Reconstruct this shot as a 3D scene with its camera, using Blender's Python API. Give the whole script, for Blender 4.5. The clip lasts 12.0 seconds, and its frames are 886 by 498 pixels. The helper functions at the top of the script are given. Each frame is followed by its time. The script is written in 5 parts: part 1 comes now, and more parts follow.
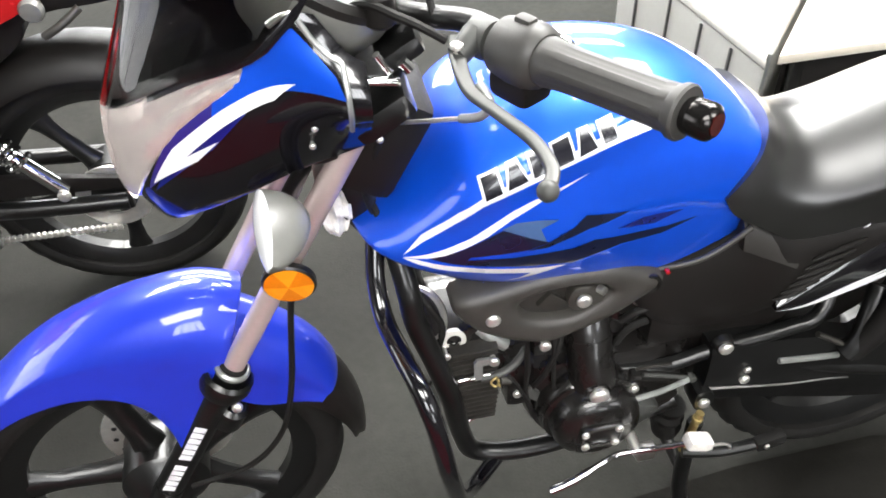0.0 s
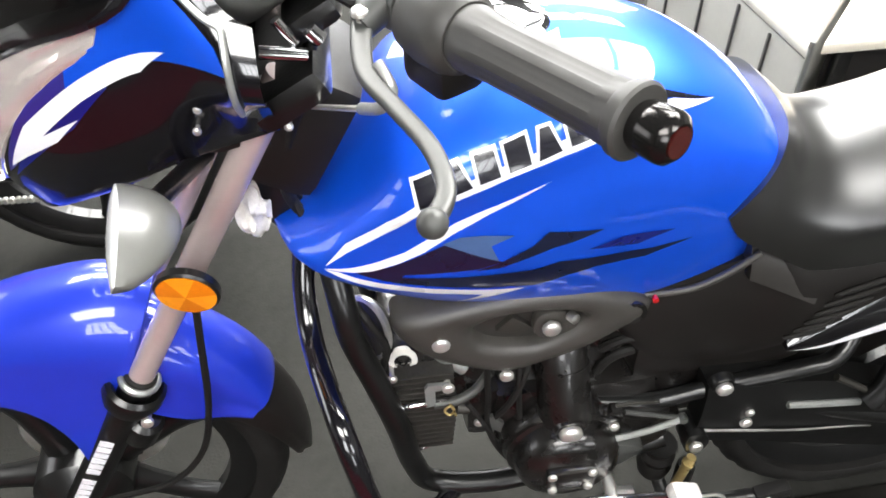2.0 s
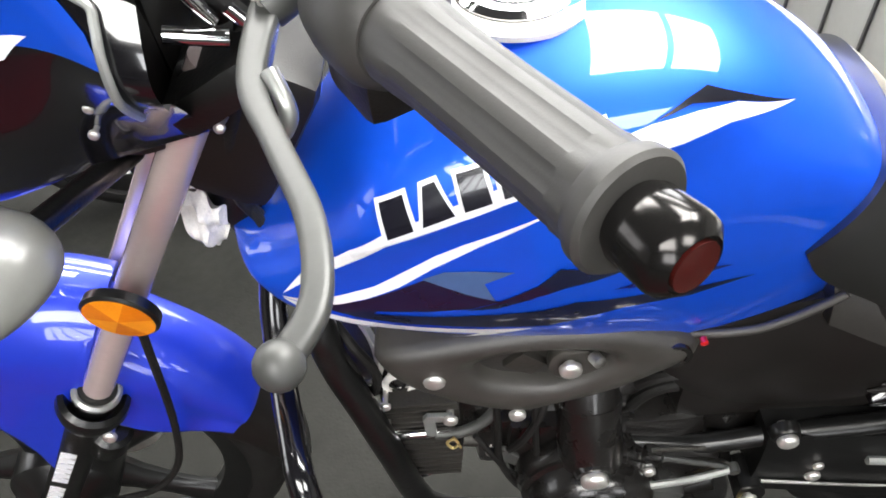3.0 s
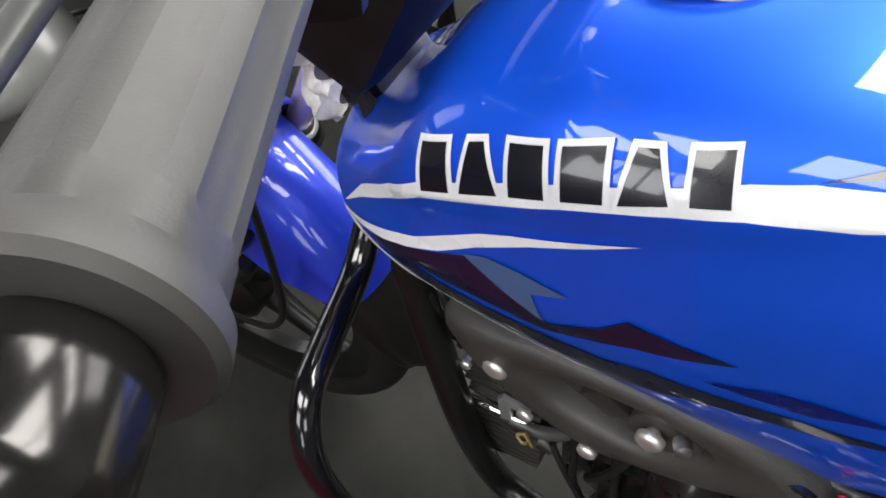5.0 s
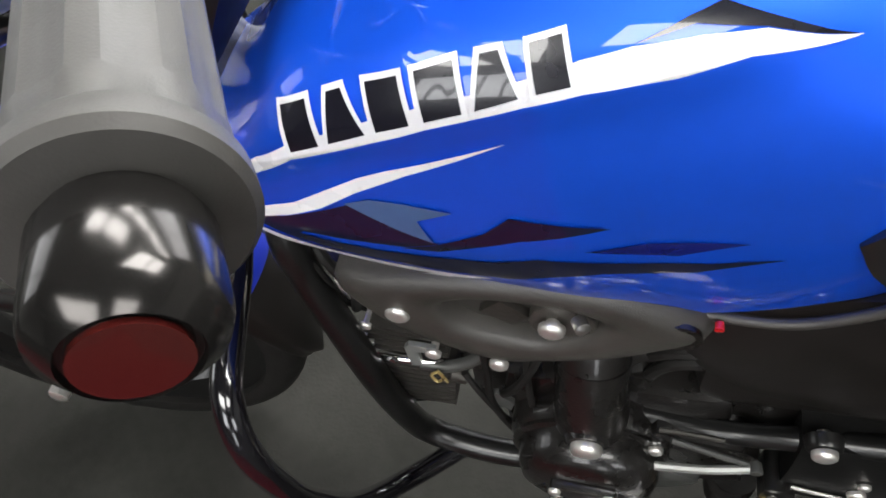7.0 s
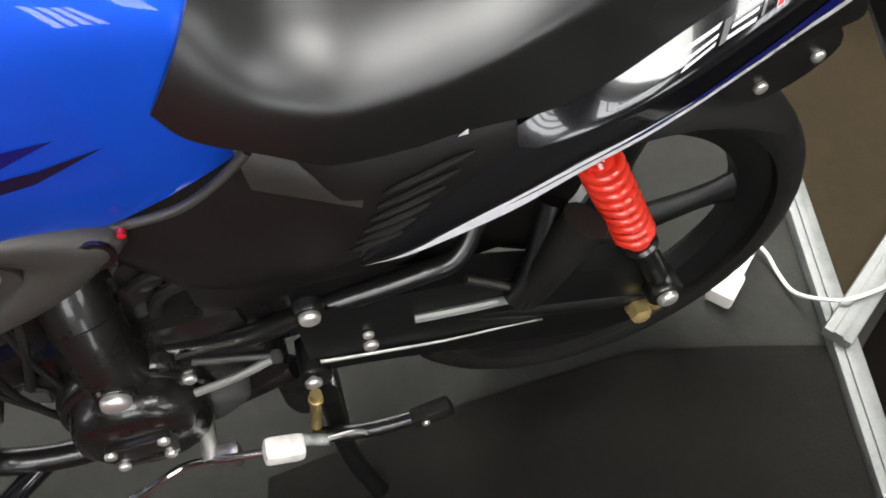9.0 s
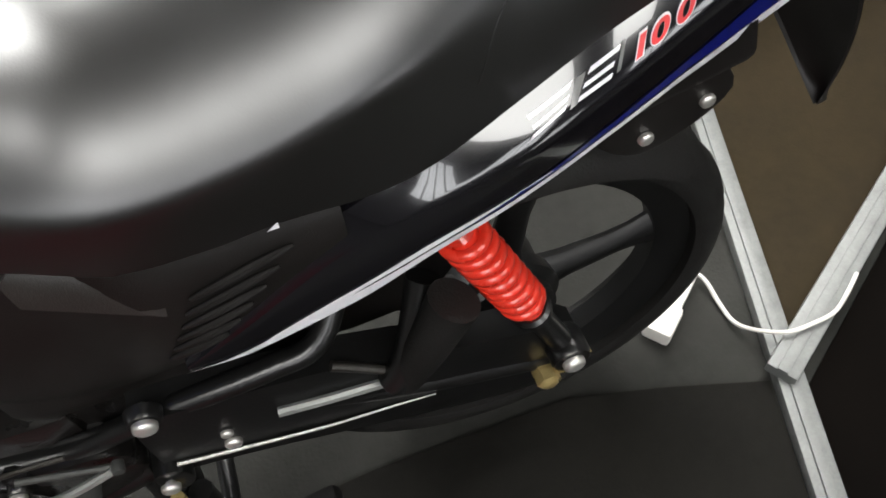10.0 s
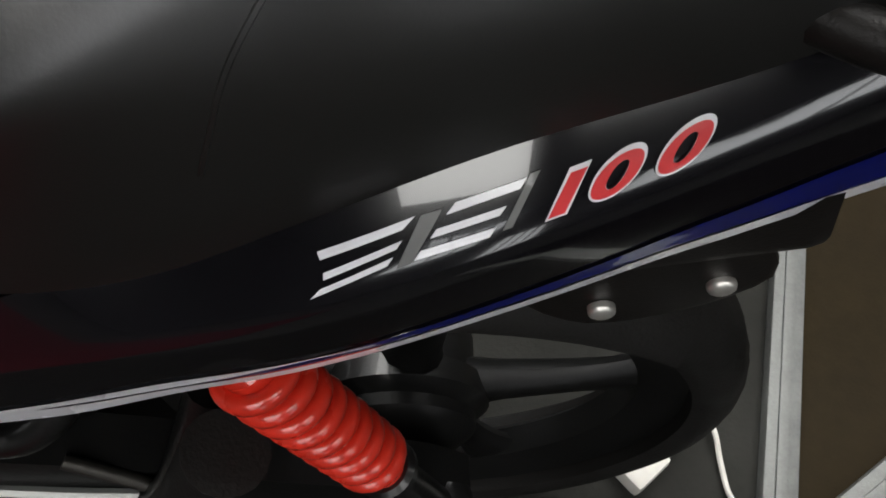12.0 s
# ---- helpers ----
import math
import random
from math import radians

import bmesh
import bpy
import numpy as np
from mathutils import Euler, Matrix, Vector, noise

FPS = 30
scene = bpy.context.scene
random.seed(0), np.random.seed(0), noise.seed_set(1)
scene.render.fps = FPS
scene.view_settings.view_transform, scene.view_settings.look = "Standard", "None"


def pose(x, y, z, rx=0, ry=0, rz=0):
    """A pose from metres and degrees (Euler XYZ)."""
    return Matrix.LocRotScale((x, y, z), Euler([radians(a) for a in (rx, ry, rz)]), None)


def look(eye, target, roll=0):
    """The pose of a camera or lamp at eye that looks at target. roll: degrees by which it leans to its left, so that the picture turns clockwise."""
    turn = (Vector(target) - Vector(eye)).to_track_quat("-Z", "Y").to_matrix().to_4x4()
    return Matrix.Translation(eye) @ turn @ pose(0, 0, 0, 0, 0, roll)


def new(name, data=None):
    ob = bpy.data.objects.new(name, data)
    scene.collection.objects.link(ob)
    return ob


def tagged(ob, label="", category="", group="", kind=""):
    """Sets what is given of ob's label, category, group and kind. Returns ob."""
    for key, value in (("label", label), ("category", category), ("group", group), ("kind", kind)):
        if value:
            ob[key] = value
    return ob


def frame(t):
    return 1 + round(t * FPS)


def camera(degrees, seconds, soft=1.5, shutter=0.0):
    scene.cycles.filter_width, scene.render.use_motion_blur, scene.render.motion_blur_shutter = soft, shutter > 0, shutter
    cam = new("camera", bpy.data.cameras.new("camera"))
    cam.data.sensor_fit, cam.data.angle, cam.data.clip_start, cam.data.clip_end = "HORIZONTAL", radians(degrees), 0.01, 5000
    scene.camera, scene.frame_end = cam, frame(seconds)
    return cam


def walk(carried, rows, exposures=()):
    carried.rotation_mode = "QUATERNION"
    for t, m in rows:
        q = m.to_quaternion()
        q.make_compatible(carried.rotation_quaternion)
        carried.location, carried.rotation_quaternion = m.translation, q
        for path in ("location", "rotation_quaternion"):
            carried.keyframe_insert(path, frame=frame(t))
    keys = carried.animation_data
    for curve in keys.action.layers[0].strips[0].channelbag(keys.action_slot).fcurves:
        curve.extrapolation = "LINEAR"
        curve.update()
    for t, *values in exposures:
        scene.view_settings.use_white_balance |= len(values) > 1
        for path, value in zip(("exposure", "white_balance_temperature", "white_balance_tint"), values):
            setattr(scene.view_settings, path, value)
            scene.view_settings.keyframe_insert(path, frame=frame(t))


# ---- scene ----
cam = camera(59.8, 12.0, 1.8)
PATH = [
    (0, (0.413, -0.771, 1.377), (0.666, 0.672, 0.016), -2.7),
    (0.5, (0.417, -0.768, 1.37), (0.659, 0.677, 0.008), -1.8),
    (1, (0.435, -0.76, 1.352), (0.66, 0.677, -0.021), -1.4),
    (1.5, (0.486, -0.738, 1.329), (0.69, 0.687, -0.059), -1.3),
    (2, (0.536, -0.646, 1.295), (0.69, 0.764, -0.114), -1.9),
    (2.5, (0.579, -0.542, 1.267), (0.676, 0.804, -0.209), -2.8),
    (2.7, (0.593, -0.522, 1.253), (0.648, 0.806, -0.241), -4.2),
    (4.3, (0.743, -0.376, 1.158), (0.045, 0.684, -0.387), -7.0),
    (4.5, (0.745, -0.364, 1.154), (-0.006, 0.633, -0.409), -8.6),
    (5, (0.748, -0.354, 1.148), (-0.034, 0.58, -0.438), -10.7),
    (5.5, (0.748, -0.355, 1.147), (-0.035, 0.555, -0.452), -11.9),
    (6, (0.751, -0.361, 1.148), (-0.016, 0.543, -0.463), -12.7),
    (6.5, (0.749, -0.375, 1.154), (0.128, 0.607, -0.474), -11.6),
    (6.7, (0.744, -0.381, 1.158), (0.203, 0.627, -0.483), -11.6),
    (8.3, (0.81, -0.497, 1.144), (0.943, 0.571, -0.542), -12.1),
    (8.5, (0.852, -0.502, 1.145), (1.052, 0.56, -0.538), -9.9),
    (9, (0.981, -0.516, 1.133), (1.247, 0.558, -0.532), -3.1),
    (9.5, (1.081, -0.515, 1.118), (1.344, 0.561, -0.547), -2.6),
    (10, (1.127, -0.441, 1.092), (1.415, 0.616, -0.581), -4.9),
    (10.5, (1.169, -0.38, 1.061), (1.507, 0.643, -0.624), -2.8),
    (11, (1.247, -0.308, 1.012), (1.583, 0.688, -0.689), 7.6),
    (11.5, (1.291, -0.265, 0.969), (1.493, 0.738, -0.749), 8.9),
    (12, (1.312, -0.253, 0.938), (1.386, 0.758, -0.786), 4.0),
]
walk(cam, [(t, look(e, g, r)) for t, e, g, r in PATH],
     exposures=[(0, .78), (2.7, .66), (4.3, -.10), (5.5, -.18), (6.7, .02), (8.3, .42), (9.0, .26), (9.5, .03), (10.5, -.14), (11.2, -.40), (12, -.97)])

# ---- world and light ----
world = bpy.data.worlds.new("world")
scene.world = world
world.use_nodes = True
world.node_tree.nodes["Background"].inputs[0].default_value = (0.75, 0.8, 0.9, 1)
world.node_tree.nodes["Background"].inputs[1].default_value = 0.35

YC = -0.012  # the motorcycle's middle plane


# ---- materials ----
def mat(name, col, rough=0.5, metal=0.0, coat=0.0, var=0.18, scale=14.0, bump=0.0, bscale=260.0, rvar=0.12, spec=0.5, crough=0.03):
    m = bpy.data.materials.new(name)
    m.use_nodes = True
    nt = m.node_tree
    b = nt.nodes["Principled BSDF"]
    tc = nt.nodes.new("ShaderNodeTexCoord")
    n1 = nt.nodes.new("ShaderNodeTexNoise")
    n1.inputs["Scale"].default_value, n1.inputs["Detail"].default_value = scale, 6
    n2 = nt.nodes.new("ShaderNodeTexNoise")
    n2.inputs["Scale"].default_value, n2.inputs["Detail"].default_value = scale * 9, 4
    nt.links.new(tc.outputs["Object"], n1.inputs["Vector"])
    nt.links.new(tc.outputs["Object"], n2.inputs["Vector"])
    add = nt.nodes.new("ShaderNodeMath")
    add.operation = "MULTIPLY_ADD"
    add.inputs[1].default_value = 0.45
    nt.links.new(n2.outputs[0], add.inputs[0])
    nt.links.new(n1.outputs[0], add.inputs[2])
    ramp = nt.nodes.new("ShaderNodeValToRGB")
    ramp.color_ramp.elements[0].position, ramp.color_ramp.elements[1].position = 0.45, 1.0
    ramp.color_ramp.elements[0].color = (*[c * (1 - var) for c in col], 1)
    ramp.color_ramp.elements[1].color = (*[min(1, c * (1 + var)) for c in col], 1)
    nt.links.new(add.outputs[0], ramp.inputs[0])
    nt.links.new(ramp.outputs[0], b.inputs["Base Color"])
    mr = nt.nodes.new("ShaderNodeMapRange")
    mr.inputs[1].default_value, mr.inputs[2].default_value = 0.3, 0.7
    mr.inputs[3].default_value, mr.inputs[4].default_value = max(0.02, rough * (1 - rvar)), min(1, rough * (1 + rvar))
    nt.links.new(n1.outputs[0], mr.inputs[0])
    nt.links.new(mr.outputs[0], b.inputs["Roughness"])
    b.inputs["Metallic"].default_value = metal
    b.inputs["Coat Weight"].default_value = coat
    b.inputs["Coat Roughness"].default_value = crough
    b.inputs["Specular IOR Level"].default_value = spec
    if bump:
        n3 = nt.nodes.new("ShaderNodeTexNoise")
        n3.inputs["Scale"].default_value, n3.inputs["Detail"].default_value = bscale, 3
        nt.links.new(tc.outputs["Object"], n3.inputs["Vector"])
        bp = nt.nodes.new("ShaderNodeBump")
        bp.inputs["Strength"].default_value, bp.inputs["Distance"].default_value = bump, 0.002
        nt.links.new(n3.outputs[0], bp.inputs["Height"])
        nt.links.new(bp.outputs[0], b.inputs["Normal"])
    return m


def glow(name, col, strength):
    m = bpy.data.materials.new(name)
    m.use_nodes = True
    b = m.node_tree.nodes["Principled BSDF"]
    b.inputs["Base Color"].default_value = (*col, 1)
    b.inputs["Emission Color"].default_value = (*col, 1)
    b.inputs["Emission Strength"].default_value = strength
    return m


def clear(name, col, rough=0.03, ior=1.45):
    m = bpy.data.materials.new(name)
    m.use_nodes = True
    b = m.node_tree.nodes["Principled BSDF"]
    b.inputs["Base Color"].default_value = (*col, 1)
    b.inputs["Roughness"].default_value = rough
    b.inputs["IOR"].default_value = ior
    b.inputs["Transmission Weight"].default_value = 1.0
    return m


M_BLUE = mat("blue_paint", (0.002, 0.095, 0.82), 0.42, 0.5, 1.0, 0.06, 6, rvar=0.1, crough=0.02)
M_GUARD = mat("violet_blue_plastic_paint", (0.012, 0.040, 0.56), 0.40, 0.30, 1.0, 0.06, 6, rvar=0.1, crough=0.02)
M_BLUE_DK = mat("dark_blue_paint", (0.004, 0.008, 0.13), 0.3, 0.0, 1.0, 0.08, 6, spec=0.2)
M_VIOLET = mat("violet_blue_film", (0.028, 0.020, 0.20), 0.3, 0.2, 1.0, 0.08, 6)
M_BLACK_DECAL = mat("black_film", (0.006, 0.006, 0.012), 0.25, 0, 0.8, 0.1)
M_NAVY_FILM = mat("blue_black_film", (0.004, 0.007, 0.03), 0.28, 0.1, 0.9, 0.15)
M_WHITE_DECAL = mat("white_film", (0.78, 0.78, 0.82), 0.28, 0, 0.7, 0.04)
M_GREY_DECAL = mat("grey_film", (0.06, 0.12, 0.27), 0.3, 0.2, 0.7, 0.1)
M_RED_DECAL = mat("red_film", (0.62, 0.03, 0.035), 0.3, 0, 0.6, 0.08)
M_GLOSS = mat("glossy_black_paint", (0.0045, 0.0042, 0.0058), 0.16, 0, 1.0, 0.2, 9)
M_PLASTIC = mat("matte_black_plastic", (0.0085, 0.0074, 0.0068), 0.42, 0, 0, 0.2, 18, 0.15, 900, 0.15, 0.3)
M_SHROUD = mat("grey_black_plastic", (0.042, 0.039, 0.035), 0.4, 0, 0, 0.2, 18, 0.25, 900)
M_RUBBER = mat("tyre_rubber", (0.0085, 0.008, 0.0075), 0.62, 0, 0, 0.3, 22, 0.3, 400, 0.12, 0.25)
M_GRIP = mat("grip_rubber", (0.036, 0.0345, 0.032), 0.5, 0, 0, 0.15, 40, 0.05, 1500)
M_VINYL = mat("seat_vinyl", (0.0030, 0.0028, 0.0026), 0.36, 0, 1.0, 0.15, 12, 0.05, 620, spec=0.75, crough=0.33)
M_CHROME = mat("chrome", (0.82, 0.82, 0.83), 0.08, 1, 0, 0.04)
M_STEEL = mat("bolt_steel", (0.82, 0.8, 0.76), 0.36, 0.85, 0, 0.12, 60)
M_ALU = mat("cast_aluminium", (0.55, 0.54, 0.52), 0.36, 1, 0, 0.15, 40, 0.2, 500)
M_LEVER = mat("silver_painted_metal", (0.34, 0.35, 0.335), 0.34, 0.6, 0.2, 0.1, 30)
M_LEVERDK = mat("grey_lever_metal", (0.060, 0.061, 0.058), 0.45, 0.25, 0, 0.1, 30)
# pink in the base colour stands for red mirrored in the chrome
M_FORK = mat("pink_tinted_fork_chrome", (0.74, 0.6, 0.58), 0.24, 0.6, 0, 0.05)
M_BLKMET = mat("black_painted_metal", (0.0065, 0.0065, 0.0065), 0.32, 0.1, 0.25, 0.3, 20, 0.15, 300)
M_ENGINE = mat("black_engine_enamel", (0.010, 0.009, 0.0085), 0.28, 0.2, 0.5, 0.35, 24, 0.25, 350)
M_FIN = mat("dark_cast_fins", (0.05, 0.047, 0.042), 0.42, 0.6, 0, 0.3, 30, 0.2, 350)
M_GOLD = mat("zinc_yellow_steel", (0.52, 0.40, 0.17), 0.3, 0.6, 0, 0.2, 60)
M_SPRING = mat("red_spring_enamel", (0.72, 0.035, 0.018), 0.28, 0, 0.6, 0.12, 20)
M_AMBER = mat("amber_reflector", (0.9, 0.3, 0.01), 0.2, 0, 1.0, 0.1, 60)
M_ORANGE = mat("amber_reflector_deep", (0.72, 0.19, 0.005), 0.2, 0, 1.0, 0.1, 60)
M_INDGREY = mat("grey_indicator_shell", (0.13, 0.13, 0.12), 0.35, 0, 0.3, 0.1)
M_MILKY = mat("milky_lens", (0.72, 0.74, 0.74), 0.15, 0, 0.8, 0.06)
M_LENS = clear("clear_lens", (0.97, 0.97, 0.98), 0.02, 1.15)
M_SMOKE = clear("smoked_screen", (0.42, 0.42, 0.40), 0.03)
M_REFL = mat("lamp_reflector", (0.86, 0.77, 0.73), 0.17, 0.75, 0.4, 0.14, 40)
M_NEUTRAL = mat("neutral_grey_film", (0.11, 0.11, 0.11), 0.3, 0, 0.6, 0.1)
M_WHITE = mat("white_plastic", (0.6, 0.58, 0.54), 0.4, 0, 0, 0.08)
M_WRAP = mat("crumpled_white_film", (0.72, 0.69, 0.66), 0.3, 0, 0.4, 0.25, 60, 0.8, 120)
M_ALUBAR = mat("brushed_aluminium_bar", (0.15, 0.155, 0.15), 0.55, 0.3, 0, 0.25, 25, 0.15, 300)
M_BOARD_DK = mat("near_black_laminate", (0.0025, 0.002, 0.0017), 0.9, 0, 0, 0.25, 7, 0.15, 200, 0.1, 0.02)
M_BROWN = mat("brown_laminate", (0.021, 0.0155, 0.0085), 0.85, 0, 0, 0.25, 7, 0.15, 200, 0.1, 0.08)
M_SOFA = mat("grey_white_leatherette", (0.33, 0.33, 0.31), 0.42, 0, 0, 0.06, 8, 0.2, 300)
M_CREAM = mat("cream_board", (0.68, 0.63, 0.53), 0.5, 0, 0, 0.05, 6)
M_DKRED = mat("dark_red_plastic", (0.05, 0.006, 0.005), 0.25, 0, 0.8, 0.2)
M_RED = mat("red_paint", (0.6, 0.012, 0.015), 0.25, 0.2, 1.0, 0.1)
M_DARKWALL = mat("dark_shop_front", (0.03, 0.028, 0.027), 0.7, 0, 0, 0.2, 3, 0.1, 80)
M_WALL = mat("painted_wall", (0.22, 0.22, 0.21), 0.7, 0, 0, 0.06, 3, 0.1, 80)
M_CEIL = mat("ceiling_grey", (0.06, 0.06, 0.058), 0.8, 0, 0, 0.05, 3)
M_FLOOR = mat("dark_grey_concrete", (0.023, 0.023, 0.0208), 0.85, 0, 0, 0.3, 5, 0.35, 160, 0.1, 0.08)
M_PANEL = glow("light_panel", (1.0, 0.99, 0.96), 23.0)
M_PANEL_N = glow("light_panel_north", (1.0, 0.99, 0.96), 24.0)
M_PANEL_S = glow("light_panel_south", (1.0, 0.99, 0.96), 12.0)
M_FILL_WEST = glow("window_daylight", (0.97, 0.98, 1.0), 2.0)
M_SKY_N = glow("window_daylight_bright", (0.98, 0.99, 1.0), 7.0)
M_SKY_S = glow("window_daylight_south", (0.97, 0.98, 1.0), 6.5)
M_BAREND = mat("satin_black_bar_end", (0.035, 0.033, 0.032), 0.17, 0.8, 0, 0.2, 40)
M_LIFTED_SATIN = mat("lifted_satin_black_plastic", (0.024, 0.022, 0.020), 0.36, 0, 0, 0.2, 18, 0.15, 900, 0.12, 0.45)
M_WHEEL = mat("black_wheel_enamel", (0.005, 0.005, 0.005), 0.42, 0, 0, 0.3, 20, 0.1, 300, 0.12, 0.3)
# dark tone of the sheet that paints the motorcycle's shadow
M_FLOOR_SHADOW = mat("floor_shadow_dark", (0.0085, 0.0080, 0.0070), 0.85, 0, 0, 0.3, 6, 0.3, 160, 0.1, 0.06)
M_RED_BOUNCE = mat("red_bounce_sheet", (0.055, 0.004, 0.007), 0.9, 0, 0, 0.2, 14, 0.6, 700, 0.1, 0.1)
M_STITCH = mat("seam_thread", (0.05, 0.05, 0.05), 0.6)


# ---- mesh helpers ----
def lerp(x, pts):
    n = len(pts)
    if x <= pts[0][0]:
        return pts[0][1]
    if x >= pts[-1][0]:
        return pts[-1][1]
    for i in range(n - 1):
        if x <= pts[i + 1][0]:
            h = pts[i + 1][0] - pts[i][0]
            t = (x - pts[i][0]) / h

            def slope(k):
                a, b = pts[max(k - 1, 0)], pts[min(k + 1, n - 1)]
                return (b[1] - a[1]) / (b[0] - a[0])

            a, b = slope(i) * h, slope(i + 1) * h
            return (2 * t**3 - 3 * t * t + 1) * pts[i][1] + (t**3 - 2 * t * t + t) * a + (3 * t * t - 2 * t**3) * pts[i + 1][1] + (t**3 - t * t) * b


def finish(name, bm, material, angle=38):
    bmesh.ops.recalc_face_normals(bm, faces=bm.faces[:])
    me = bpy.data.meshes.new(name)
    bm.to_mesh(me)
    bm.free()
    me.materials.append(material)
    me.polygons.foreach_set("use_smooth", [True] * len(me.polygons))
    me.set_sharp_from_angle(angle=radians(angle))
    return me


def part(name, bm, material, parent, label="", angle=38):
    ob = new(name, finish(name, bm, material, angle))
    ob.parent = parent
    if parent is not None and parent.type == "EMPTY":
        ob.matrix_parent_inverse = Matrix.Translation(-parent.location)
    if label:
        ob["label"] = label
    return ob


def thing(name, at, label, category, group="", kind=""):
    ob = new(name)
    ob.location = at
    ob.empty_display_size = 0.05
    return tagged(ob, label, category, group, kind)


def solid(name, bm, material, label, category, group="", kind="", angle=38):
    ob = new(name, finish(name, bm, material, angle))
    return tagged(ob, label, category, group, kind)


def smooth_line(pts, res=6, closed=False):
    P = [Vector(p) for p in pts]
    n = len(P)
    out = []
    for i in range(n if closed else n - 1):
        p0 = P[(i - 1) % n] if closed or i else P[0]
        p1, p2 = P[i], P[(i + 1) % n]
        p3 = P[(i + 2) % n] if closed or i + 2 < n else P[-1]
        for k in range(res):
            t = k / res
            out.append(0.5 * (2 * p1 + (p2 - p0) * t + (2 * p0 - 5 * p1 + 4 * p2 - p3) * t * t + (3 * p1 - p0 - 3 * p2 + p3) * t**3))
    if not closed:
        out.append(P[-1])
    return out


def loft(rings, closed_ends=True, bm=None, loop=True):
    bm = bm or bmesh.new()
    rows = [[bm.verts.new(p) for p in r] for r in rings]
    n = len(rows[0])
    for a, b in zip(rows, rows[1:]):
        for i in range(n if loop else n - 1):
            j = (i + 1) % n
            bm.faces.new((a[i], a[j], b[j], b[i]))
    if closed_ends and loop:
        for r in (rows[0], rows[-1]):
            bm.faces.new(r)
    return bm


def frame_of(d):
    d = Vector(d).normalized()
    up = Vector((0, 0, 1)) if abs(d.z) < 0.9 else Vector((0, 1, 0))
    s = d.cross(up).normalized()
    return s, s.cross(d).normalized()


def tube(pts, r, seg=12, res=6, bm=None, straight=False):
    line = [Vector(p) for p in pts] if straight else smooth_line(pts, res)
    rings = []
    s0 = None
    for i, p in enumerate(line):
        d = (line[min(i + 1, len(line) - 1)] - line[max(i - 1, 0)]).normalized()
        if s0 is None:
            s, u = frame_of(d)
        else:
            s = (s0 - d * s0.dot(d)).normalized()
            u = s.cross(d)
        s0 = s
        rr = r(i / (len(line) - 1)) if callable(r) else r
        rings.append([p + rr * (math.cos(2 * math.pi * k / seg) * s + math.sin(2 * math.pi * k / seg) * u) for k in range(seg)])
    return loft(rings, True, bm)


def blade(pts, half, thick, seg=14, res=6):
    """A flat bar along the points, wide in the level plane and thin upright."""
    line = smooth_line(pts, res)
    rings = []
    for i, p in enumerate(line):
        d = (line[min(i + 1, len(line) - 1)] - line[max(i - 1, 0)]).normalized()
        side = d.cross(Vector((0, 0, 1))).normalized()
        w = half(i / (len(line) - 1))
        rings.append([p + side * (w * math.copysign(abs(math.cos(a)) ** .6, math.cos(a))) + Vector((0, 0, thick * math.copysign(abs(math.sin(a)) ** .6, math.sin(a)))) for a in [2 * math.pi * k / seg for k in range(seg)]])
    return loft(rings)


def lathe(profile, origin, axis, seg=28, bm=None, caps=True):
    """Rings of (radius, distance along the axis)."""
    o, a = Vector(origin), Vector(axis).normalized()
    s, u = frame_of(a)
    rings = [[o + a * h + max(r, 1e-4) * (math.cos(2 * math.pi * k / seg) * s + math.sin(2 * math.pi * k / seg) * u) for k in range(seg)] for r, h in profile]
    return loft(rings, caps, bm)


def ring_lathe(profile, origin, axis, seg=64, bm=None):
    """A closed profile turned round an axis, such as a tyre or a rim."""
    bm = bm or bmesh.new()
    o, a = Vector(origin), Vector(axis).normalized()
    s, u = frame_of(a)
    rows = []
    for k in range(seg):
        c, d = math.cos(2 * math.pi * k / seg), math.sin(2 * math.pi * k / seg)
        rows.append([bm.verts.new(o + a * h + r * (c * s + d * u)) for r, h in profile])
    n = len(profile)
    for k in range(seg):
        A, B = rows[k], rows[(k + 1) % seg]
        for i in range(n):
            bm.faces.new((A[i], A[(i + 1) % n], B[(i + 1) % n], B[i]))
    return bm


def box(c, size, bev=0.004, rot=None, bm=None):
    b = bmesh.new()
    bmesh.ops.create_cube(b, size=1)
    bmesh.ops.scale(b, vec=size, verts=b.verts)
    if bev:
        bmesh.ops.bevel(b, geom=b.edges[:], offset=bev, segments=2, affect="EDGES", profile=0.6)
    if rot is not None:
        bmesh.ops.transform(b, matrix=rot.to_4x4(), verts=b.verts)
    bmesh.ops.translate(b, vec=c, verts=b.verts)
    return merge(bm, b) if bm else b


def merge(bm, other):
    me = bpy.data.meshes.new("tmp")
    other.to_mesh(me)
    other.free()
    bm.from_mesh(me)
    bpy.data.meshes.remove(me)
    return bm


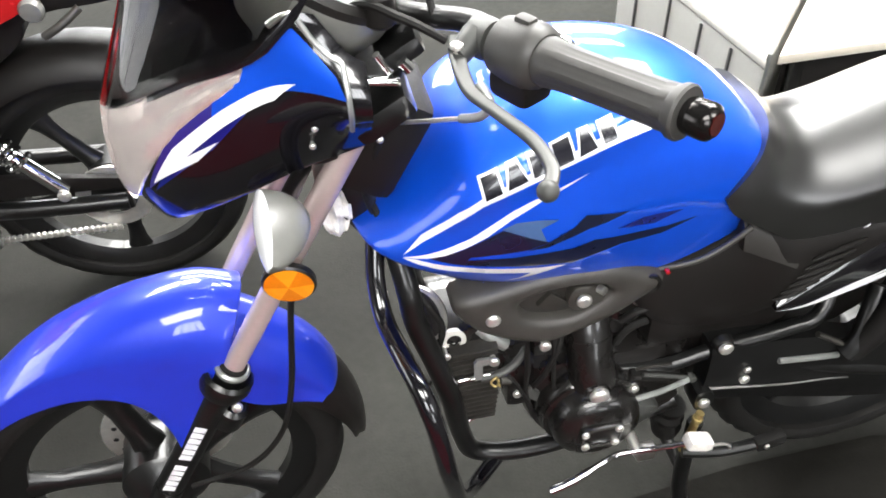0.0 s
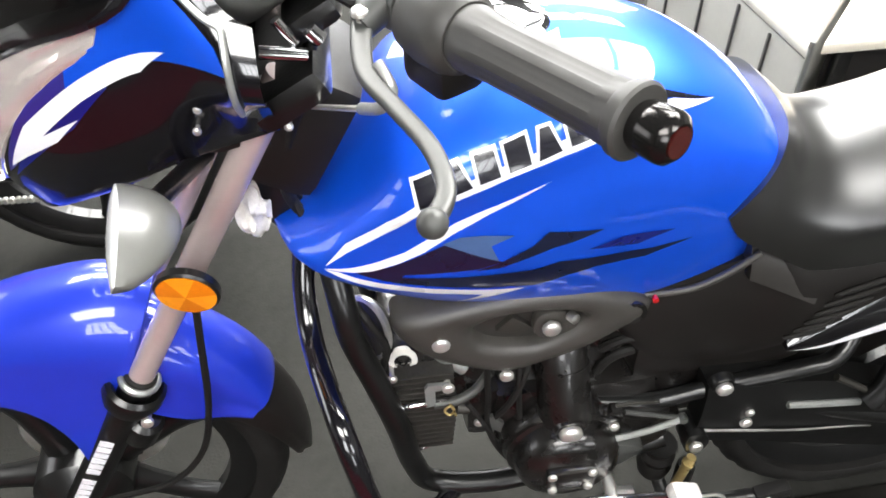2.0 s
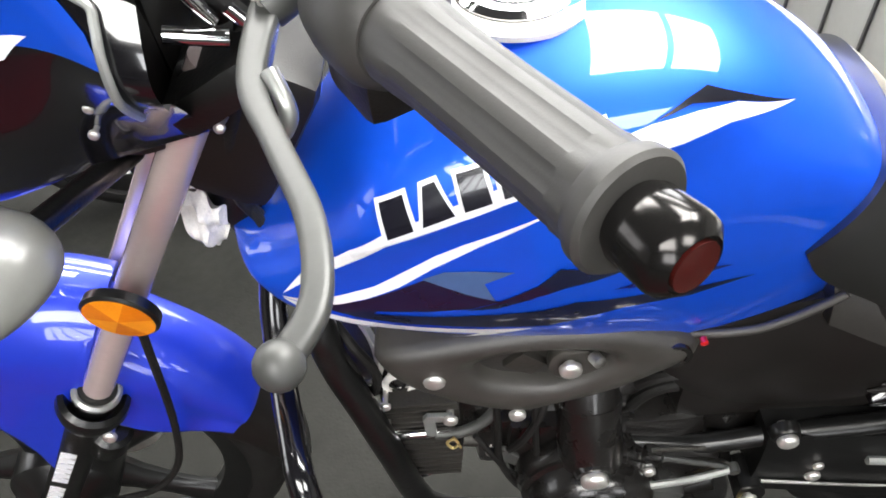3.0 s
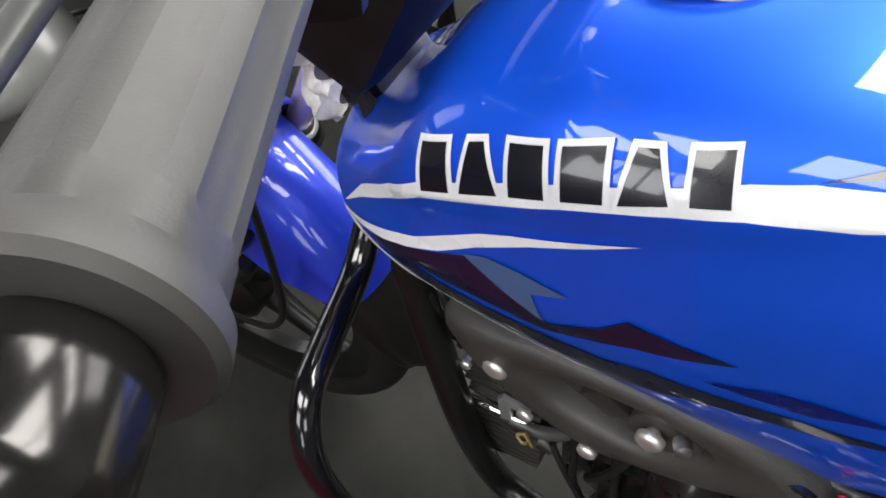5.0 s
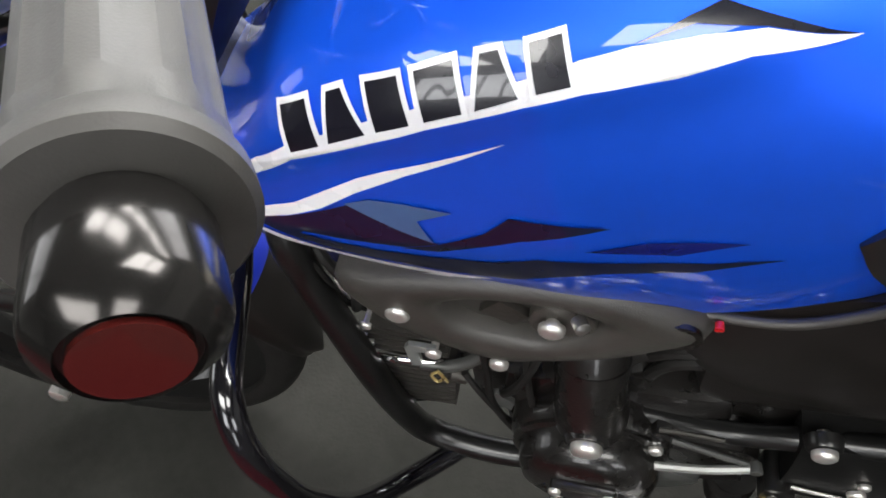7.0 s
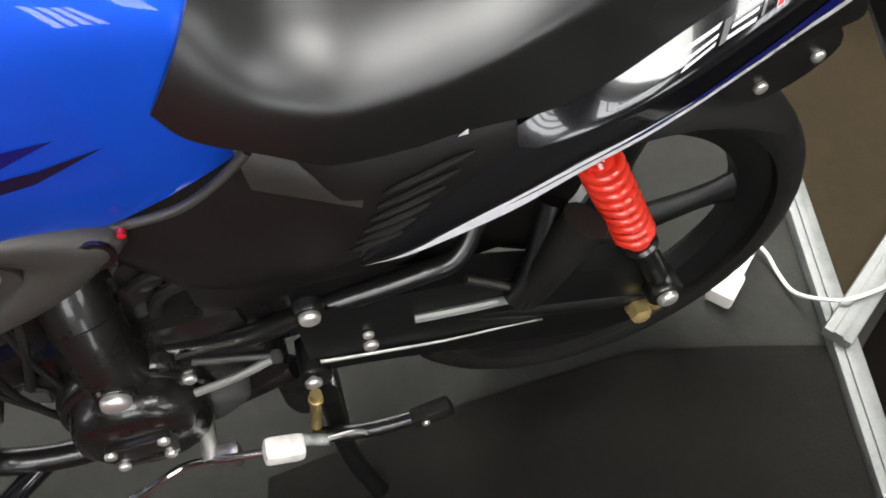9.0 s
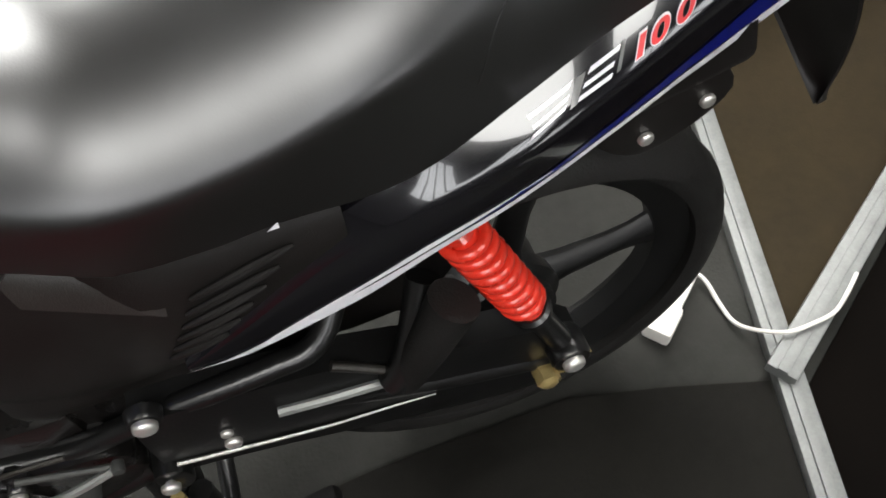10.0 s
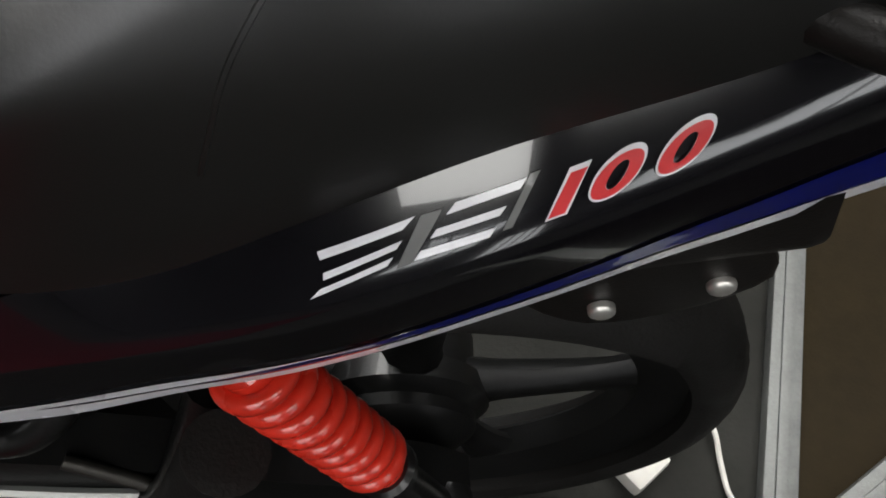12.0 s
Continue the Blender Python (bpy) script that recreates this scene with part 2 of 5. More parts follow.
def plate(poly, y0, y1, bev=0.003, rounded=0, seg=2):
    """A plate with its outline in x and z, from y0 to y1."""
    if rounded:
        poly = [(p.x, p.z) for p in smooth_line([(x, 0, z) for x, z in poly], rounded, True)]
    bm = bmesh.new()
    f = bm.faces.new([bm.verts.new((x, y0, z)) for x, z in poly])
    g = bmesh.ops.extrude_face_region(bm, geom=[f])
    bmesh.ops.translate(bm, vec=(0, y1 - y0, 0), verts=[v for v in g["geom"] if isinstance(v, bmesh.types.BMVert)])
    if bev:
        bmesh.ops.recalc_face_normals(bm, faces=bm.faces[:])
        big = [f for f in bm.faces if abs(f.normal.y) > 0.9]
        bmesh.ops.bevel(bm, geom=list({e for f in big for e in f.edges}), offset=bev, segments=seg, affect="EDGES", profile=0.6)
    return bm


def patch(poly, place, cuts=3, rounded=0, thick=0.0):
    """A film with its outline in two parameters, laid on a surface by place(a, b, lift)."""
    if rounded:
        poly = [(p.x, p.y) for p in smooth_line([(a, b, 0) for a, b in poly], rounded, True)]
    bm = bmesh.new()
    f = bm.faces.new([bm.verts.new((a, b, 0)) for a, b in poly])
    bmesh.ops.triangulate(bm, faces=[f])
    for _ in range(cuts):
        bmesh.ops.subdivide_edges(bm, edges=bm.edges[:], cuts=1, use_grid_fill=True)
    for v in bm.verts:
        v.co = Vector(place(v.co.x, v.co.y))
    return bm


def sheet(fn, nu, nv, inward, bm=None):
    """A curved panel fn(u, v) whose border is folded in by the vector inward(u, v)."""
    bm = bm or bmesh.new()
    g = [[bm.verts.new(fn(i / nu, j / nv)) for j in range(nv + 1)] for i in range(nu + 1)]
    for i in range(nu):
        for j in range(nv):
            bm.faces.new((g[i][j], g[i + 1][j], g[i + 1][j + 1], g[i][j + 1]))
    rim = [(i, 0) for i in range(nu)] + [(nu, j) for j in range(nv)] + [(i, nv) for i in range(nu, 0, -1)] + [(0, j) for j in range(nv, 0, -1)]
    back = [bm.verts.new(g[i][j].co + Vector(inward(i / nu, j / nv))) for i, j in rim]
    for k in range(len(rim)):
        l = (k + 1) % len(rim)
        a, b = g[rim[k][0]][rim[k][1]], g[rim[l][0]][rim[l][1]]
        bm.faces.new((a, b, back[l], back[k]))
    return bm


def bolt(at, r, parent, material=None, axis=(0, -1, 0), h=None, name="bolt", dome=0.4):
    h = min(h or 1, r * 0.6)
    prof = [(r * 0.5, -0.02), (r * 0.5, -0.0015), (r, -0.001), (r, h * 0.4), (r * 0.93, h * 0.72), (r * 0.72, h * 0.95), (r * 0.42, h * (1.0 + dome * 0.2)), (0.0001, h * (1.0 + dome * 0.25))]
    return part(name, lathe(prof, at, axis, 14), material or M_STEEL, parent)


# ---- the room ----
def slab(name, c, size, material, label, category):
    return solid(name, box(c, size, 0), material, label, category, kind="structure")


slab("floor", (1, 1, -0.05), (11, 11, 0.1), M_FLOOR, "dark grey concrete showroom floor, scuffed and worn", "floor")
slab("ceiling", (1, 1, 3.25), (11, 11, 0.1), M_CEIL, "plain grey painted showroom ceiling", "ceiling")
slab("wall_east", (6.55, 1, 1.6), (0.1, 11, 3.2), M_WALL, "plain light painted showroom wall", "wall")


def window_wall(wall, number, axis, at, lo, hi, z0, z1, w_lo, w_hi, material, wall_label, glass_label, sky):
    """A wall with one wide opening, its mullions and the daylight outside."""
    def put(a0, a1, b0, b1, off=0.0, thick=.1, bev=0.0):
        c, q = ((a0 + a1) / 2, at + off, (b0 + b1) / 2), (a1 - a0, thick, b1 - b0)
        if axis == "x":
            c, q = (c[1], c[0], c[2]), (q[1], q[0], q[2])
        return box(c, q, bev)

    bm = bmesh.new()
    for r in ((w_lo, w_hi, 0, z0), (w_lo, w_hi, z1, 3.2), (w_lo, lo, z0, z1), (hi, w_hi, z0, z1)):
        merge(bm, put(*r))
    solid(wall, bm, material, wall_label, "wall", kind="structure")
    mid = ((lo + hi) / 2, at, z0) if axis == "y" else (at, (lo + hi) / 2, z0)
    win = thing("window_%d" % number, mid, glass_label, "window", kind="structure")
    n = 4
    for k in range(n + 1):
        a = lo + .03 + (hi - lo - .06) * k / n
        part("window_frame", put(a - .03, a + .03, z0, z1, 0, .08, .004), M_ALUBAR, win)
    out = .4 if at > 0 else -.4
    solid("backdrop", put(lo - .3, hi + .3, z0 - .2, z1 + .2, out, .02), sky, "bright daylight outside the shop window", "daylight", kind="structure")


# the west window is an added, unseen fill for headlamp and front end
window_wall("wall_west", 3, "x", -4.55, -1.0, 4.5, 1.0, 2.8, -4.5, 6.5, M_WALL, "grey painted wall with an unseen window added as fill light", "unseen shop window with thin grey mullions", M_FILL_WEST)
window_wall("wall_north", 2, "y", 6.55, -2.5, 4.5, .9, 2.9, -4.5, 6.5, M_WALL, "grey painted wall with a wide shop window", "wide bright unseen shop window with thin grey mullions", M_SKY_N)
window_wall("wall_south", 1, "y", -4.55, -.8, .9, 1.55, 3.15, -4.5, 1.25, M_DARKWALL, "dark painted wall with a shop window", "unseen shop window with thin grey mullions", M_SKY_S)
window_wall("wall_south_middle", 5, "y", -4.55, 1.4, 2.3, .05, 1.25, 1.25, 2.55, M_DARKWALL, "dark painted wall with a low glazed opening", "low glazed opening with thin grey mullions", M_SKY_S)
window_wall("wall_south_east", 4, "y", -4.55, 3.4, 5.7, 1.5, 2.95, 2.55, 6.5, M_DARKWALL, "dark painted wall with a shop window", "unseen shop window with thin grey mullions", M_SKY_S)


def ceiling_panel(x, y, w=.95, d=.91, material=M_PANEL):
    lamp = thing("ceiling_panel", (x, y, 3.2), "bright square ceiling light panel in a thin frame", "ceiling lamp", "ceiling light panels")
    part("frame", box((x, y, 3.185), (w + .05, d + .05, 0.03), 0.004), M_CEIL, lamp)
    part("diffuser", box((x, y, 3.168), (w, d, 0.012), 0.002), material, lamp, "glowing white diffuser")


for ix in range(4):
    ceiling_panel(-0.40 + 1.08 * ix, 4.0, material=M_PANEL_N)
for x in (-1.1, 0.0):
    ceiling_panel(x, 2.1, d=.95)
for x in (1.70, 2.78):
    ceiling_panel(x, 1.05, d=1.9)
ceiling_panel(-0.10, -2.65, 2.0, 1.5, M_PANEL_S)
ceiling_panel(2.40, -2.05, 1.4, 1.0, M_PANEL_S)

# unseen red sheet, added so that paint and chrome pick up red reflections
solid("carpet", box((-.40, -1.12, .008), (2.5, 1.2, .012), .004), M_RED_BOUNCE, "dark red sheet on the floor, added out of view for red reflections", "carpet")

# ---- the blue motorcycle ----
bike = thing("motorcycle", (0.7, YC, 0), "blue and black commuter motorcycle, new, on its centre stand", "motorcycle")

# fuel tank
TOP = [(.425, .768), (.45, .782), (.475, .802), (.50, .829), (.53, .864), (.56, .897), (.60, .922), (.65, .942), (.74, .946), (.81, .932), (.87, .900), (.92, .860), (.96, .81)]
BOT = [(.425, .765), (.45, .748), (.485, .727), (.54, .699), (.60, .678), (.70, .662), (.80, .655), (.86, .665), (.94, .690), (.96, .70)]
HALF = [(.425, .02), (.437, .06), (.45, .085), (.485, .116), (.53, .135), (.58, .141), (.65, .142), (.72, .136), (.80, .117), (.88, .102), (.93, .090), (.96, .070)]
ROUND = [(.45, 1.8), (.50, 2.4), (.53, 3.4), (.57, 5), (.66, 4.4)]
BELLY = [(.42, .22), (.48, .36), (.55, .46)]
CREASE = [(.48, .786), (.525, .82), (.57, .846), (.65, .874), (.72, .891), (.84, .899), (.96, .89)]


def tank_half(x, s):
    c = lerp(x, BELLY)
    w = lerp(x, HALF)
    g = math.sqrt(max(0, 1 - ((s - c) / (1 - c)) ** lerp(x, ROUND))) if s > c else 1 - lerp(x, [(.45, .30), (.68, .30), (.82, .14), (.96, .08)]) * ((c - s) / c) ** 2.0
    z = lerp(x, BOT) + s * (lerp(x, TOP) - lerp(x, BOT))
    d = lerp(x, CREASE) - z
    dip = 0.0
    if 0 < d < 0.1:
        dip = math.sin(math.pi * min(1, (d / 0.1) ** 0.55)) ** 2
    return w * g - 0.0065 * dip * max(0, min(1, (x - 0.48) / 0.06)) * max(0, min(1, (0.9 - x) / 0.1))


def on_tank(x, z, lift=0.0008):
    def y(a, b):
        return YC - tank_half(a, max(0, min(0.999, (b - lerp(a, BOT)) / (lerp(a, TOP) - lerp(a, BOT)))))

    e = 0.002
    n = Vector(((y(x + e, z) - y(x - e, z)) / (2 * e), -1, (y(x, z + e) - y(x, z - e)) / (2 * e))).normalized()
    return Vector((x, y(x, z), z)) + n * lift


rings = []
for i in range(61):
    x = 0.425 + 0.535 * (i / 60) ** 1.15
    left = [i2 / 8 * 0.46 for i2 in range(8)] + [0.46 + 0.54 * math.sqrt(math.sin(math.radians(3.75 * k))) for k in range(25)]
    zb, zt = lerp(x, BOT), lerp(x, TOP)
    L = [Vector((x, YC - tank_half(x, min(s, 1)), zb + min(s, 1) * (zt - zb))) for s in left]
    R = [Vector((p.x, 2 * YC - p.y, p.z)) for p in reversed(L[:-1])]
    rings.append([Vector((x, YC - tank_half(x, 0) * 0.6, zb - 0.004))] + L + R + [Vector((x, YC + tank_half(x, 0) * 0.6, zb - 0.004))])
tank = part("fuel_tank", loft(rings), M_BLUE, bike, "glossy blue painted fuel tank with white and black film stripes", 60)
part("filler_cap", lathe([(.042, -.004), (.042, .003), (.036, .006), (.034, .0045), (.02, .0045), (.0001, .005)], (.668, YC, .9445), (0.02, 0, 1), 40), M_CHROME, tank, "polished round filler cap")
part("cap_ring", ring_lathe([(.043, -.004), (.058, -.004), (.058, .0), (.05, .002), (.043, .001)], (.668, YC, .945), (0.02, 0, 1), 48), M_WHITE, tank, "pale ring round the filler cap")


def film(name, poly, material, rounded=5, lift=0.0008, label="", cuts=3):
    return part(name, patch(poly, lambda a, b: on_tank(a, b, lift), cuts, rounded), material, tank, label, 80)


film("stripe", [(.4795, .7665), (.5017, .795), (.543, .8344), (.5686, .8533), (.5863, .8618), (.6196, .8766), (.647, .8861), (.6713, .8925), (.6939, .8986), (.7226, .906), (.745, .9088), (.776, .9085), (.8042, .9061), (.849, .8931), (.7986, .8978), (.7667, .8940), (.7491, .894), (.7252, .8925), (.6976, .8875), (.6745, .8816), (.6489, .8745), (.62, .8641), (.586, .8497), (.5682, .8425), (.5399, .8202), (.5034, .7890)], M_WHITE_DECAL, 0, label="white stripe under the lettering", cuts=4)
film("stripe", [(.479, .7646), (.505, .774), (.53, .785), (.555, .797), (.578, .8125), (.6029, .829), (.6215, .838), (.6482, .8477), (.6881, .8626), (.6622, .8494), (.6326, .8354), (.600, .8163), (.5735, .797), (.547, .783), (.525, .7735), (.5051, .7685)], M_WHITE_DECAL, 0, 0.0016, "white swoosh stripe", 4)
film("stripe", [(.479, .764), (.493, .7655), (.5169, .7602), (.5415, .7551), (.5741, .7446), (.6074, .7363), (.6419, .7288), (.6723, .726), (.6352, .709), (.603, .698), (.6187, .7067), (.6302, .7182), (.603, .7255), (.5753, .7326), (.5421, .7445), (.5106, .7531)], M_WHITE_DECAL, 0, 0.0014, "thin white forked stripe", 4)
film("flash", [(.5081, .7679), (.5419, .7794), (.5726, .794), (.5911, .8035), (.6222, .7912), (.6454, .7777), (.6234, .7708), (.5851, .7697), (.554, .7690), (.5507, .7656), (.6048, .7607), (.6441, .7588), (.6776, .7584), (.7029, .765), (.7403, .7585), (.8049, .7464), (.8489, .7472), (.7983, .7354), (.7422, .7424), (.7146, .738), (.6831, .7271), (.6345, .7335), (.5737, .7488), (.5415, .7579)], M_NAVY_FILM, 0, label="blue black flame shaped film", cuts=4)
film("flash", [(.6201, .7692), (.6422, .7766), (.6733, .7929), (.6883, .8077), (.7441, .7964), (.7135, .7897), (.6935, .7868), (.6681, .7778), (.643, .7688)], M_NAVY_FILM, 0, 0.0010)
film("flash", [(.7301, .7739), (.7661, .7776), (.8247, .7675), (.7849, .7597)], M_BLUE_DK, 0, 0.0010, "dark blue flame tip")
film("flash", [(.59, .8048), (.6064, .8117), (.628, .812), (.6562, .8087), (.6345, .7993), (.6421, .7798), (.6158, .7923)], M_GREY_DECAL, 0, 0.0012, "grey blue flame shaped film")
film("flash", [(.849, .8931), (.8146, .9064), (.783, .9177), (.7684, .9153), (.7457, .9094), (.7719, .9126), (.8042, .9065)], M_BLACK_DECAL, 0, 0.0014, "black arrow shaped film")

# the maker's mark on the tank: six plain black blocks edged in white
MARK_LOW = [(.5687, .8463), (.5977, .8587), (.6219, .8683), (.645, .8755), (.6721, .8827), (.6972, .8902), (.7228, .8948)]
MARK_TOP = [(.5645, .8727), (.5915, .8855), (.6152, .895), (.6398, .9021), (.6658, .909), (.6921, .9134), (.7151, .9174)]


def mark(u, w):
    a = [lerp(u, [(k, q[j]) for k, q in enumerate(MARK_LOW)]) for j in (0, 1)]
    b = [lerp(u, [(k, q[j]) for k, q in enumerate(MARK_TOP)]) for j in (0, 1)]
    return a[0] + (b[0] - a[0]) * w, a[1] + (b[1] - a[1]) * w


for a, b, lean in ((0, .84, .03), (.84, 1.96, .30), (2.0, 3.0, .06), (3.08, 4.0, 0), (4.02, 5.06, .27), (5.16, 6.0, 0)):
    film("mark_edge", [mark(a, 0), mark(b, 0), mark(b - lean, 1), mark(a + lean, 1)], M_WHITE_DECAL, 0, 0.0019, cuts=3)
    film("mark_block", [mark(a + .11, .09), mark(b - .11, .09), mark(b - .10 - lean * .95, .91), mark(a + .10 + lean * .95, .91)], M_BLACK_DECAL, 0, 0.0023, cuts=3)

# seat
SEAT = [(.885, .762, .946, .850, .108), (.903, .735, .961, .840, .112), (.945, .708, .985, .820, .114), (1.01, .672, 1.03, .812, .115), (1.10, .678, 1.10, .826, .113),
        (1.17, .677, 1.165, .846, .112), (1.22, .688, 1.22, .860, .109), (1.28, .720, 1.28, .867, .105), (1.34, .752, 1.34, .872, .100), (1.43, .788, 1.43, .878, .090), (1.52, .84, 1.53, .884, .075), (1.55, .86, 1.56, .88, .05)]


def seat_at(u):
    k = u * (len(SEAT) - 1)
    return [lerp(k, [(i, s[j]) for i, s in enumerate(SEAT)]) for j in range(5)]


def seat_ring(u, n=32):
    """Half a cross-section from the lower edge to the middle: the rider's part has a slanted shoulder, the pillion's a steep side."""
    xb, zb, xt, zt, w = seat_at(u)
    rider = lerp(xt, [(.93, 0), (1.03, 1), (1.20, 1), (1.28, 0)])
    zk = zt - .080
    e = lerp(xt, [(.94, .36), (1.03, .7), (1.13, .82), (1.25, .70), (1.4, .66)])
    pts = []
    for k in range(n + 1):
        t = k / n
        phi = t * math.pi / 2
        za, ya = zb + (zt - zb) * math.sin(phi) ** .96, w * max(math.cos(phi), 0) ** e * (.96 + .04 * math.sin(2 * phi))
        if t < .38:
            z2, y2 = zb + (zk - zb) * t / .38, w * (.965 + .035 * math.sin(math.pi * t / .76))
        else:
            a = (t - .38) / .62 * math.pi / 2
            z2, y2 = zk + (zt - zk) * math.sin(a) ** (2 / 1.2), w * max(math.cos(a), 0) ** (2 / 1.75)
        pts.append((ya + (y2 - ya) * rider, za + (z2 - za) * rider))
    for _ in range(8):
        pts = [pts[0]] + [tuple(.25 * a + .5 * b + .25 * c for a, b, c in zip(pts[m - 1], pts[m], pts[m + 1])) for m in range(1, n)] + [pts[n]]
    return [Vector((xb + (xt - xb) * (z - zb) / (zt - zb), YC - y, z)) for y, z in pts]


rings = []
for i in range(64):
    L = seat_ring(i / 63)
    R = [Vector((p.x, 2 * YC - p.y, p.z)) for p in reversed(L[:-1])]
    rings.append(L + R)
seat = part("seat", loft(rings), M_VINYL, bike, "black vinyl dual seat with a soft sheen", 60)
L = [seat_ring(lerp(k, [(6, .588), (8, .597), (11, .612), (15, .645), (32, .70)]))[k] + Vector((0, .0005, -.0003)) for k in range(6, 33)]
part("piping", tube(L + [Vector((p.x, 2 * YC - p.y, p.z)) for p in reversed(L[:-1])], 0.0013, 6, 2), M_VINYL, seat)
part("sticker", patch([(1.094, .680), (1.103, .6805), (1.103, .687)], lambda a, b: Vector((a, YC - .1145, b)), 1), M_WHITE_DECAL, seat, "small white triangular sticker")


def mirror_y(p):
    return Vector((p.x, 2 * YC - p.y, p.z))


# side cover below the seat
def side_y(x):
    return lerp(x, [(.78, -.095), (.86, -.108), (.94, -.116), (1.0, -.134), (1.1, -.131), (1.18, -.128)])


def side_panel(u, v):
    x = .80 + u * .345
    zt = lerp(x, [(.80, .640), (.85, .655), (.937, .688), (.96, .695), (1.02, .676), (1.145, .682)])
    zb = lerp(x, [(.80, .575), (.84, .525), (.93, .505), (1.0, .545), (1.06, .565), (1.145, .61)])
    bulge = 0.010 * math.sin(math.pi * v) ** 0.7
    return Vector((x, side_y(x) - bulge + 0.012, zb + v * (zt - zb)))


cover = part("side_cover", sheet(side_panel, 30, 12, lambda u, v: (0, 0.02, 0)), M_PLASTIC, bike, "matte black plastic side cover")


def on_side(x, z, lift=.0015):
    u = (x - .80) / .345
    lo, hi = side_panel(u, 0).z, side_panel(u, 1).z
    return side_panel(u, max(0, min(1, (z - lo) / (hi - lo)))) + Vector((0, -lift, 0))


# raised shoulder that faces upward, its paler tone standing in for light, and the slanted louvre ribs
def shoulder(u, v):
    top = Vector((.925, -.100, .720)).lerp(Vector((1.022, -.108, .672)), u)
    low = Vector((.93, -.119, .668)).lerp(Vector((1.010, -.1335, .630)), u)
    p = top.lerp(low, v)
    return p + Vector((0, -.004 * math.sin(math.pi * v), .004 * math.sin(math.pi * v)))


# lifted black here paints the light falling on the shoulder
part("shoulder", sheet(shoulder, 16, 8, lambda u, v: (0, .02, -.004)), M_LIFTED_SATIN, cover, "satin black raised shoulder, its paler tone painted for light from above", 60)
part("trim", tube([(.800, -.104, .648), (.834, -.110, .653), (.873, -.113, .660), (.907, -.114, .680), (.936, -.114, .705)], .0042, 10, 5), M_SHROUD, cover, "grey edge trim under the tank")
for k in range(6):
    a = Vector((.992 + .0075 * k, 0, .570 + .0145 * k))
    b = Vector((1.040 + .0135 * k, 0, .583 + .0155 * k))
    pts = []
    for q in range(5):
        p = a.lerp(b, q / 4)
        p.y = on_side(p.x, p.z).y - .0012
        pts.append(p)
    part("rib", tube(pts, lambda w: .0036 * (1 - .6 * abs(2 * w - 1) ** 3), 8, 3), M_PLASTIC, cover)

part("side_cover", sheet(lambda u, v: mirror_y(side_panel(u, v)), 30, 12, lambda u, v: (0, -.02, 0)), M_PLASTIC, bike, "matte black plastic side cover")
# black inner fender and battery tray under the seat
for x0, x1, zc, hh in ((.98, 1.10, .60, .14), (1.10, 1.22, .635, .10), (1.22, 1.34, .665, .11), (1.34, 1.46, .70, .12)):
    part("seat_pan", box(((x0 + x1) / 2, YC, zc), (x1 - x0 + .03, .16, hh), .01, Matrix.Rotation(radians(-16), 3, "Y")), M_PLASTIC, bike)

# glossy tail panel
TAIL_T = [(1.0, .562), (1.05, .604), (1.11, .650), (1.16, .674), (1.22, .695), (1.28, .729), (1.349, .762), (1.403, .780), (1.47, .812), (1.54, .83)]
TAIL_B = [(1.0, .550), (1.05, .546), (1.135, .568), (1.2, .600), (1.25, .624), (1.30, .648), (1.35, .668), (1.40, .679), (1.44, .686), (1.5, .703), (1.54, .718)]
TAIL_Y = [(1.0, .136), (1.1, .133), (1.2, .135), (1.28, .137), (1.35, .127), (1.42, .107), (1.48, .092), (1.54, .08)]


def on_tail(x, s, lift=0.0):
    k = .006 * ((.62 - s) / .62) ** 2 if s < .62 else .036 * ((s - .62) / .38) ** 1.12
    y = -lerp(x, TAIL_Y) + k * lerp(x, [(1.0, .25), (1.08, .32), (1.16, .40), (1.22, .72), (1.28, 1)]) - lift
    zb, zt = lerp(x, TAIL_B), lerp(x, TAIL_T)
    return Vector((x, y, zb + s * (zt - zb) - lift * (s < .15)))


tail = part("tail_panel", sheet(lambda u, v: on_tail(1.0 + .54 * u, v), 60, 14, lambda u, v: (0, .03, 0)), M_GLOSS, bike, "glossy black tail panel with a white line", 60)


part("tail_panel", sheet(lambda u, v: mirror_y(on_tail(1.0 + .54 * u, v)), 60, 14, lambda u, v: (0, -.03, 0)), M_GLOSS, bike, "glossy black tail panel", 60)


def tail_film(name, poly, material, rounded=0, lift=0.0008, label="", cuts=3):
    return part(name, patch(poly, lambda a, b: on_tail(a, b, lift), cuts, rounded), material, tail, label, 80)


n = 26
line = [1.0 + .535 * i / n for i in range(n + 1)]


def lower(x, up):
    w = lerp(x, [(1.0, .02), (1.04, .11), (1.12, .14), (1.2, .095), (1.35, .085), (1.535, .10)])
    return .012 + up * w


tail_film("stripe", [(x, lower(x, 0)) for x in line] + [(x, lower(x, 1)) for x in reversed(line)], M_WHITE_DECAL, 0, 0.0010, "thin white line along the lower edge", 2)
tail_film("stripe", [(1.03, .10), (1.10, .16), (1.18, .185), (1.25, .17), (1.30, .145), (1.25, .19), (1.18, .205), (1.10, .18)], M_WHITE_DECAL, 3, 0.0010, "second thin white line", 2)
tail_film("stripe", [(1.22, .13), (1.32, .12), (1.42, .125), (1.53, .125), (1.53, .36), (1.42, .27), (1.32, .18)], M_BLUE_DK, 3, 0.0009, "dark blue band", 2)


